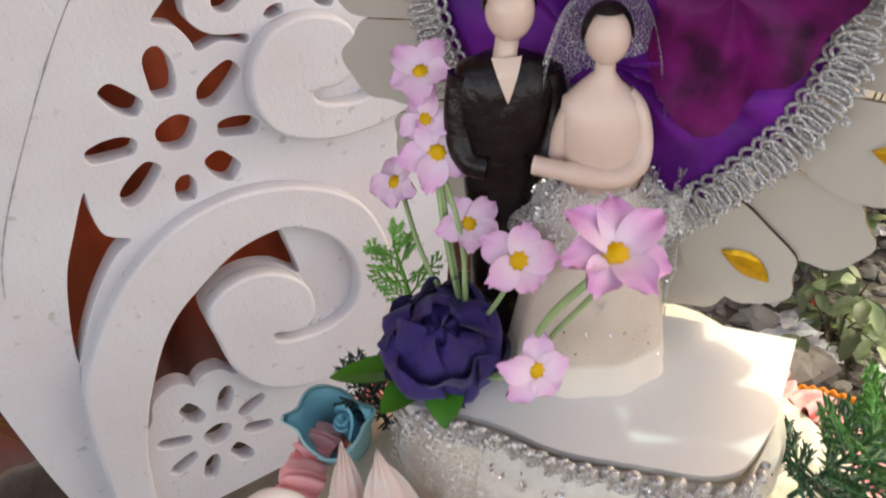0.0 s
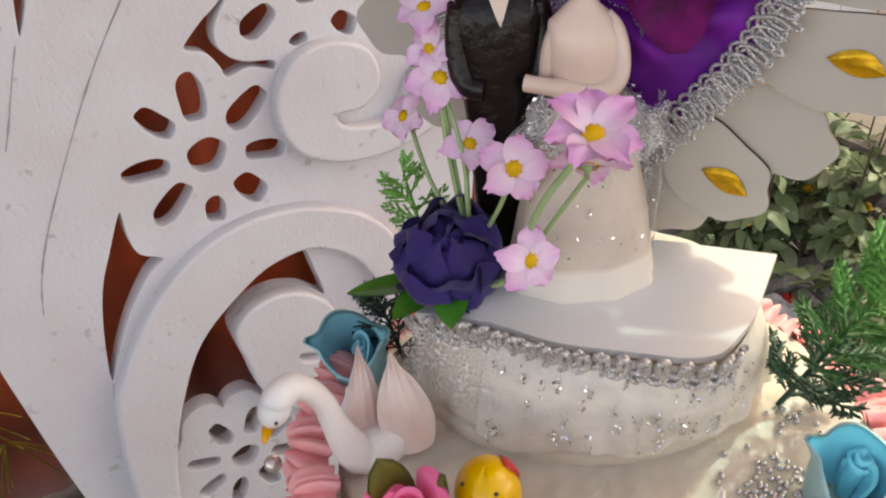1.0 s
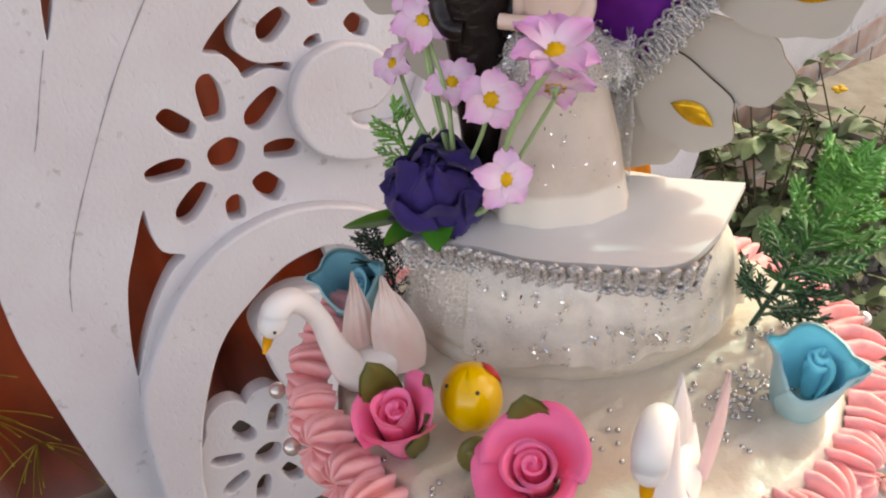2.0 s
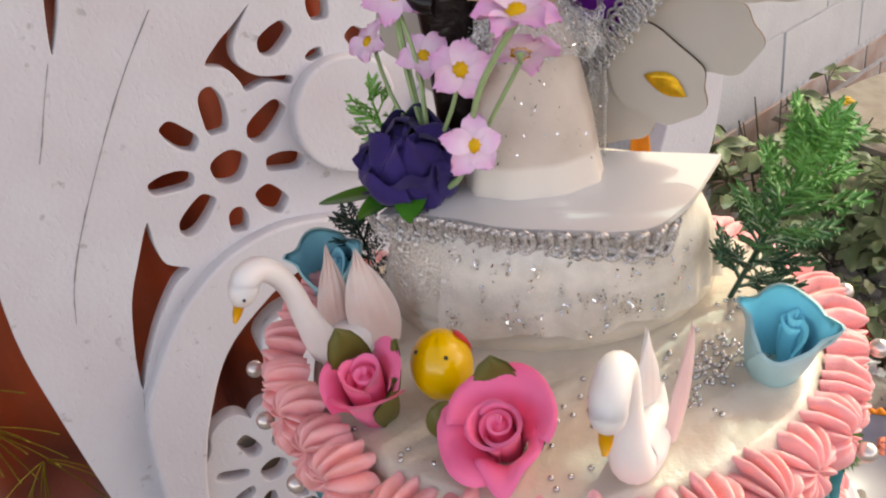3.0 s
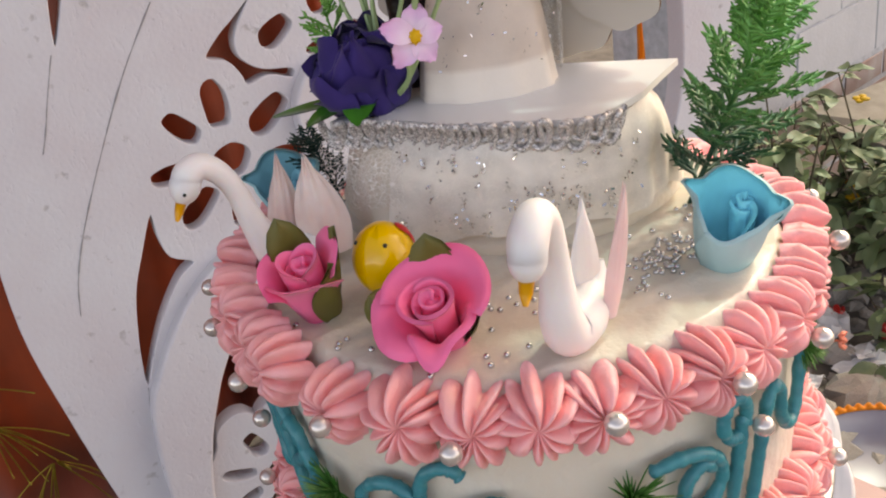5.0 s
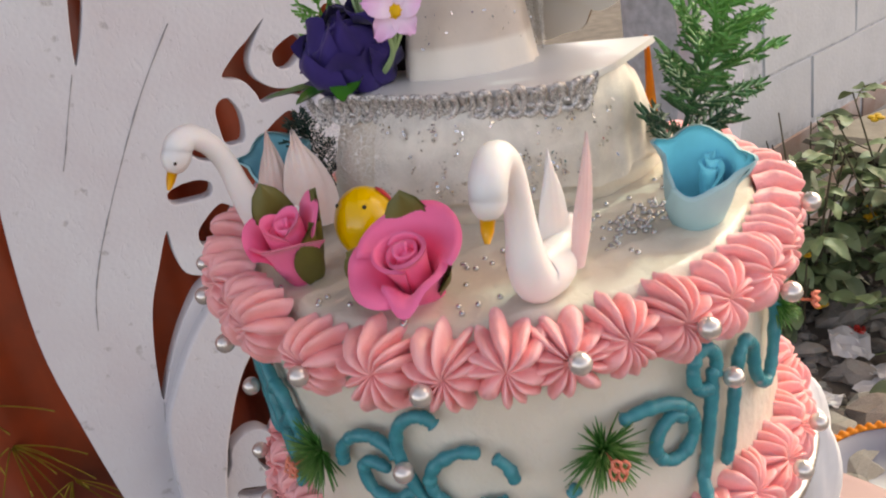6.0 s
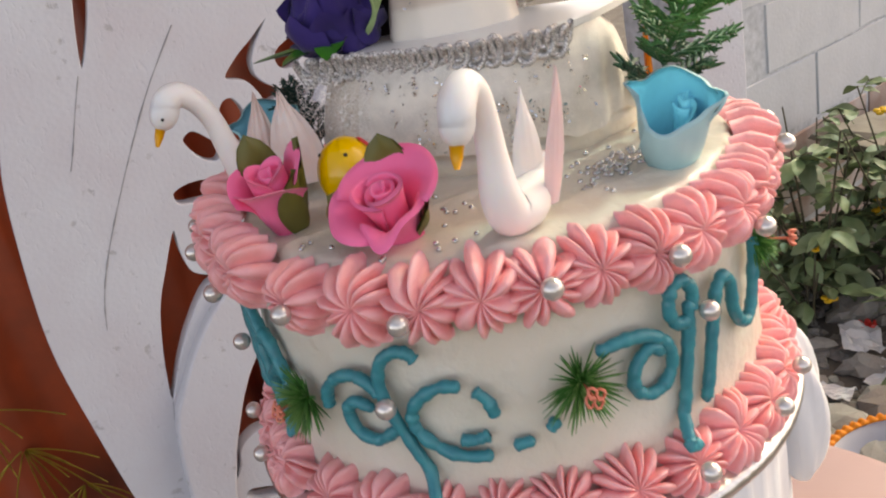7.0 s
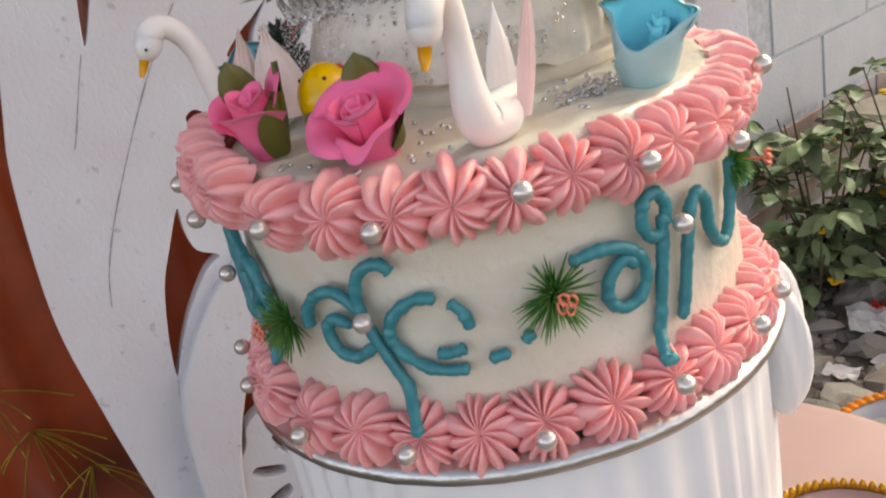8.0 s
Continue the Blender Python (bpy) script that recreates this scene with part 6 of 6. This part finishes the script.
def make_bush(x, y, height, stems, seed, per_stem, flowers, label):
    rnd = random.Random(seed)
    z0 = ground_height(x, y) - 0.01
    top = empty("bush", pose(x, y, z0), label, "bush", "garden bushes")
    for k in range(stems):
        a = 2 * math.pi * k / stems + rnd.uniform(-0.4, 0.4)
        lean = rnd.uniform(0.12, 0.42) * height
        h = height * rnd.uniform(0.6, 1.0)
        line = smooth_line([(0.01 * math.cos(a), 0.01 * math.sin(a), 0), (lean * 0.35 * math.cos(a), lean * 0.35 * math.sin(a), h * 0.4), (lean * math.cos(a) + rnd.uniform(-0.02, 0.02), lean * math.sin(a), h)], 8)
        b = Build()
        b.tube(line, np.linspace(0.0038, 0.0014, len(line)), 6)
        part("stem", b.mesh("stem", BARK), top)
        for q in range(per_stem):
            t = rnd.uniform(0.22, 1.0)
            p = Vector(line[int(t * (len(line) - 1))])
            yaw = rnd.uniform(0, 2 * math.pi)
            d = Vector((math.cos(yaw), math.sin(yaw), rnd.uniform(-0.1, 0.7))).normalized()
            ln = rnd.uniform(0.04, 0.09) * (1.25 - 0.5 * t)
            w = Build()
            w.tube([p, p + d * ln * 0.5 + Vector((0, 0, 0.004)), p + d * ln], [0.0014, 0.0011, 0.0006], 5)
            part("twig", w.mesh("twig", BARK), top)
            for e in range(5):
                o = p + d * ln * (0.35 + 0.65 * e / 4)
                side = 0 if e == 4 else (55 if e % 2 else -55)
                sc = rnd.uniform(0.70, 1.30)
                part("leaf", BUSH_LEAVES[rnd.randrange(3)], top, "", pose(*o, rnd.uniform(-35, 35), rnd.uniform(-25, 30), math.degrees(yaw) + side + rnd.uniform(-20, 20)) @ Matrix.Diagonal((sc, sc, sc, 1)))
        if k < flowers:
            p = line[int(rnd.uniform(0.55, 0.95) * (len(line) - 1))]
            f = Build()
            for e in range(6):
                f.ball((0.009 * math.cos(e), 0.009 * math.sin(e), 0.004 * (e % 2)), (0.008, 0.008, 0.004), 8, 6)
            part("blossom", f.mesh("blossom", BUSH_FLOWER), top, "yellow blossom", pose(p[0] + 0.02, p[1] - 0.03, p[2]))


make_bush(0.55, 1.27, 0.52, 11, 2, 7, 3, "leafy green garden bush with yellow blossoms")
make_bush(0.50, 1.17, 0.20, 5, 7, 2, 2, "low leafy green bush among stones")
make_bush(0.74, 1.22, 0.44, 9, 13, 6, 4, "sparse green bush with yellow blossoms and bare twigs")
make_bush(0.66, 0.94, 0.15, 5, 17, 3, 0, "small green seedling plant among the gravel")


def make_plank(m, size, material, label):
    b = Build()
    x, y, z = size
    n, pts = 14, []
    for j in range(n):
        s = j / (n - 1) - 0.5
        w = 0.004 * noise.noise((s * 6, x, z))
        for cx, cz in ((-0.5, 0), (-0.47, 1), (0.47, 1), (0.5, 0)):
            pts.append((x * s, y * cx + w, z * cz + 0.3 * w))
    b.grid(pts, n, 4, True)
    o = 0
    b.f += [(0, 1, 2, 3), tuple((n - 1) * 4 + k for k in (3, 2, 1, 0))]
    b.i += [0, 0]
    thing("plank", b.mesh("plank", material, False), m, label, "plank", "boards by the wall")


make_plank(pose(0.93, 1.52, 0.36, 6, 4, 38), (0.62, 0.30, 0.012), WOOD, "flattened brown cardboard sheet lying by the wall")
make_plank(pose(0.80, 1.38, 0.325, 10, 14, -12), (0.34, 0.05, 0.045), WOOD_DARK, "dark rotten timber lying on rubble")
make_plank(pose(0.98, 1.36, 0.33, -4, 8, 52), (0.34, 0.10, 0.045), BOARD_WHITE, "broken white foam slab lying on rubble")


def crumple(name, x, y, w, d, seed, material, label):
    rnd = random.Random(seed)
    b = Build()
    n, pts = 9, []
    for j in range(n):
        for k in range(n):
            u, v = k / (n - 1) - 0.5, j / (n - 1) - 0.5
            pts.append((w * u + 0.004 * noise.noise((u * 5, v * 5, seed)), d * v, 0.022 * abs(noise.noise((u * 3.2, v * 3.2, seed + 9))) + 0.008))
    b.grid(pts, n, n)
    ob = thing(name, b.mesh(name, material, False), pose(x, y, ground_height(x, y) + 0.012, rnd.uniform(-8, 8), rnd.uniform(-8, 8), rnd.uniform(0, 180)), label, "litter", "litter on the ground")
    solid(ob, 0.001)


for k, (x, y, w, d, mt, lb) in enumerate(((0.56, 1.06, 0.11, 0.07, PAPER, "crumpled white paper scrap on the stones"), (0.58, 0.93, 0.10, 0.07, PAPER, "torn grey paper wrapper on the stones"), (0.62, 0.88, 0.06, 0.05, PAPER, "small torn paper scrap on gravel"),
                                          (0.66, 1.02, 0.05, 0.03, RED_WRAP, "crushed red foil wrapper on the stones"), (0.59, 1.10, 0.04, 0.03, RED_WRAP, "small red foil wrapper on the gravel"), (0.46, 0.90, 0.06, 0.04, PAPER, "folded white paper scrap by the tray"),
                                          (0.84, 1.20, 0.07, 0.05, PAPER, "dirty white paper scrap near the bush"), (0.70, 0.80, 0.07, 0.05, PAPER, "faded paper scrap on gravel"), (0.60, 0.97, 0.09, 0.05, PAPER, "bent pale card scrap on gravel"))):
    crumple("paper_scrap" if mt is PAPER else "foil_wrapper", x, y, w, d, k, mt, lb)


# ---- pieces of the wall and the ground ----
def block_mesh(name, w, h, d, material, seed):
    """A block with worn corners; local x along the wall, local y out of it."""
    b = Build()
    e = 0.004
    rnd = random.Random(seed)
    j = lambda: rnd.uniform(-0.0012, 0.0012)
    back = [(e / 2, e / 2), (w - e / 2, e / 2), (w - e / 2, h - e / 2), (e / 2, h - e / 2)]
    face = [(e + j(), e + j()), (w - e + j(), e + j()), (w - e + j(), h - e + j()), (e + j(), h - e + j())]
    b.v += [(x, 0.0, z) for x, z in back] + [(x, -d + e, z) for x, z in back] + [(x, -d + j(), z) for x, z in face]
    b.uv += [(0, 0)] * 12
    for o in (0, 4):
        for k in range(4):
            q = (k + 1) % 4
            b.f.append((o + k, o + q, o + 4 + q, o + 4 + k))
            b.i.append(0)
    b.f.append((8, 9, 10, 11))
    b.i.append(0)
    return b.mesh(name, material, False)


def wall_pieces():
    rnd = random.Random(31)
    blocks = [block_mesh("wall_block", 0.398, 0.1485, 0.003, PAINTED, s) for s in range(3)]
    for row in range(10):
        for col in range(0, 9):
            x = col * 0.40 - 0.27 + (0.2 if row % 2 else 0)
            part("wall_block", blocks[rnd.randrange(3)], wall, "", pose(x, 0.012 + rnd.uniform(-0.001, 0.001), 0.408 + row * 0.15))
    bricks = [block_mesh("brick", 0.206, 0.068, 0.007, BRICK, s + 9) for s in range(3)]
    for row in range(5):
        for col in range(0, 15):
            x = col * 0.215 - 0.27 + (0.107 if row % 2 else 0)
            part("brick", bricks[rnd.randrange(3)], wall, "", pose(x, 0.016 + rnd.uniform(-0.003, 0.002), 0.02 + row * 0.077))


wall_pieces()


def stone_mesh(name, seed):
    b = Build()
    rnd = random.Random(seed)
    pts, rows, cols = [], 6, 8
    sx, sy, sz = rnd.uniform(0.8, 1.2), rnd.uniform(0.6, 0.95), rnd.uniform(0.4, 0.65)
    for j in range(rows):
        be = math.pi * j / (rows - 1)
        for k in range(cols):
            a = 2 * math.pi * k / cols
            d = Vector((math.sin(be) * math.cos(a), math.sin(be) * math.sin(a), -math.cos(be)))
            q = 1 + 0.55 * noise.noise(d * 1.1 + Vector((seed * 3.7, 0, 0))) + 0.15 * noise.noise(d * 3 + Vector((0, seed, 0)))
            pts.append((d.x * sx * q, d.y * sy * q, d.z * sz * q))
    b.grid(pts, rows, cols, True)
    return b


def make_gravel():
    rnd = random.Random(77)
    protos = [stone_mesh("stone", s) for s in range(7)]
    shared = [p.mesh("stone", STONE, False) for p in protos]
    for k in range(290):
        x, y = rnd.uniform(0.36, 1.05), rnd.uniform(0.55, 1.45)
        big = rnd.random() < 0.14
        s = rnd.uniform(0.032, 0.06) if big else rnd.uniform(0.010, 0.026)
        part("stone", shared[k % 7], ground, "", pose(x, y, ground_height(x, y) + s * 0.2, rnd.uniform(-25, 25), rnd.uniform(-25, 25), rnd.uniform(0, 360)) @ Matrix.Diagonal((s, s, s, 1)))
    b = Build()
    for k in range(2600):
        x, y = rnd.uniform(0.30, 1.7), rnd.uniform(0.45, 1.9)
        s = rnd.uniform(0.006, 0.019)
        p = protos[k % 7]
        m = pose(x, y, ground_height(x, y) + s * 0.15, rnd.uniform(-30, 30), rnd.uniform(-30, 30), rnd.uniform(0, 360)) @ Matrix.Diagonal((s, s, s, 1))
        o = len(b.v)
        b.v += [tuple(m @ Vector(v)) for v in p.v]
        b.uv += p.uv
        b.f += [tuple(o + q for q in f) for f in p.f]
        b.i += p.i
    g = part("gravel", b.mesh("gravel", STONE, False), ground, "loose grey gravel")
    tagged(g, kind="stuff")


make_gravel()
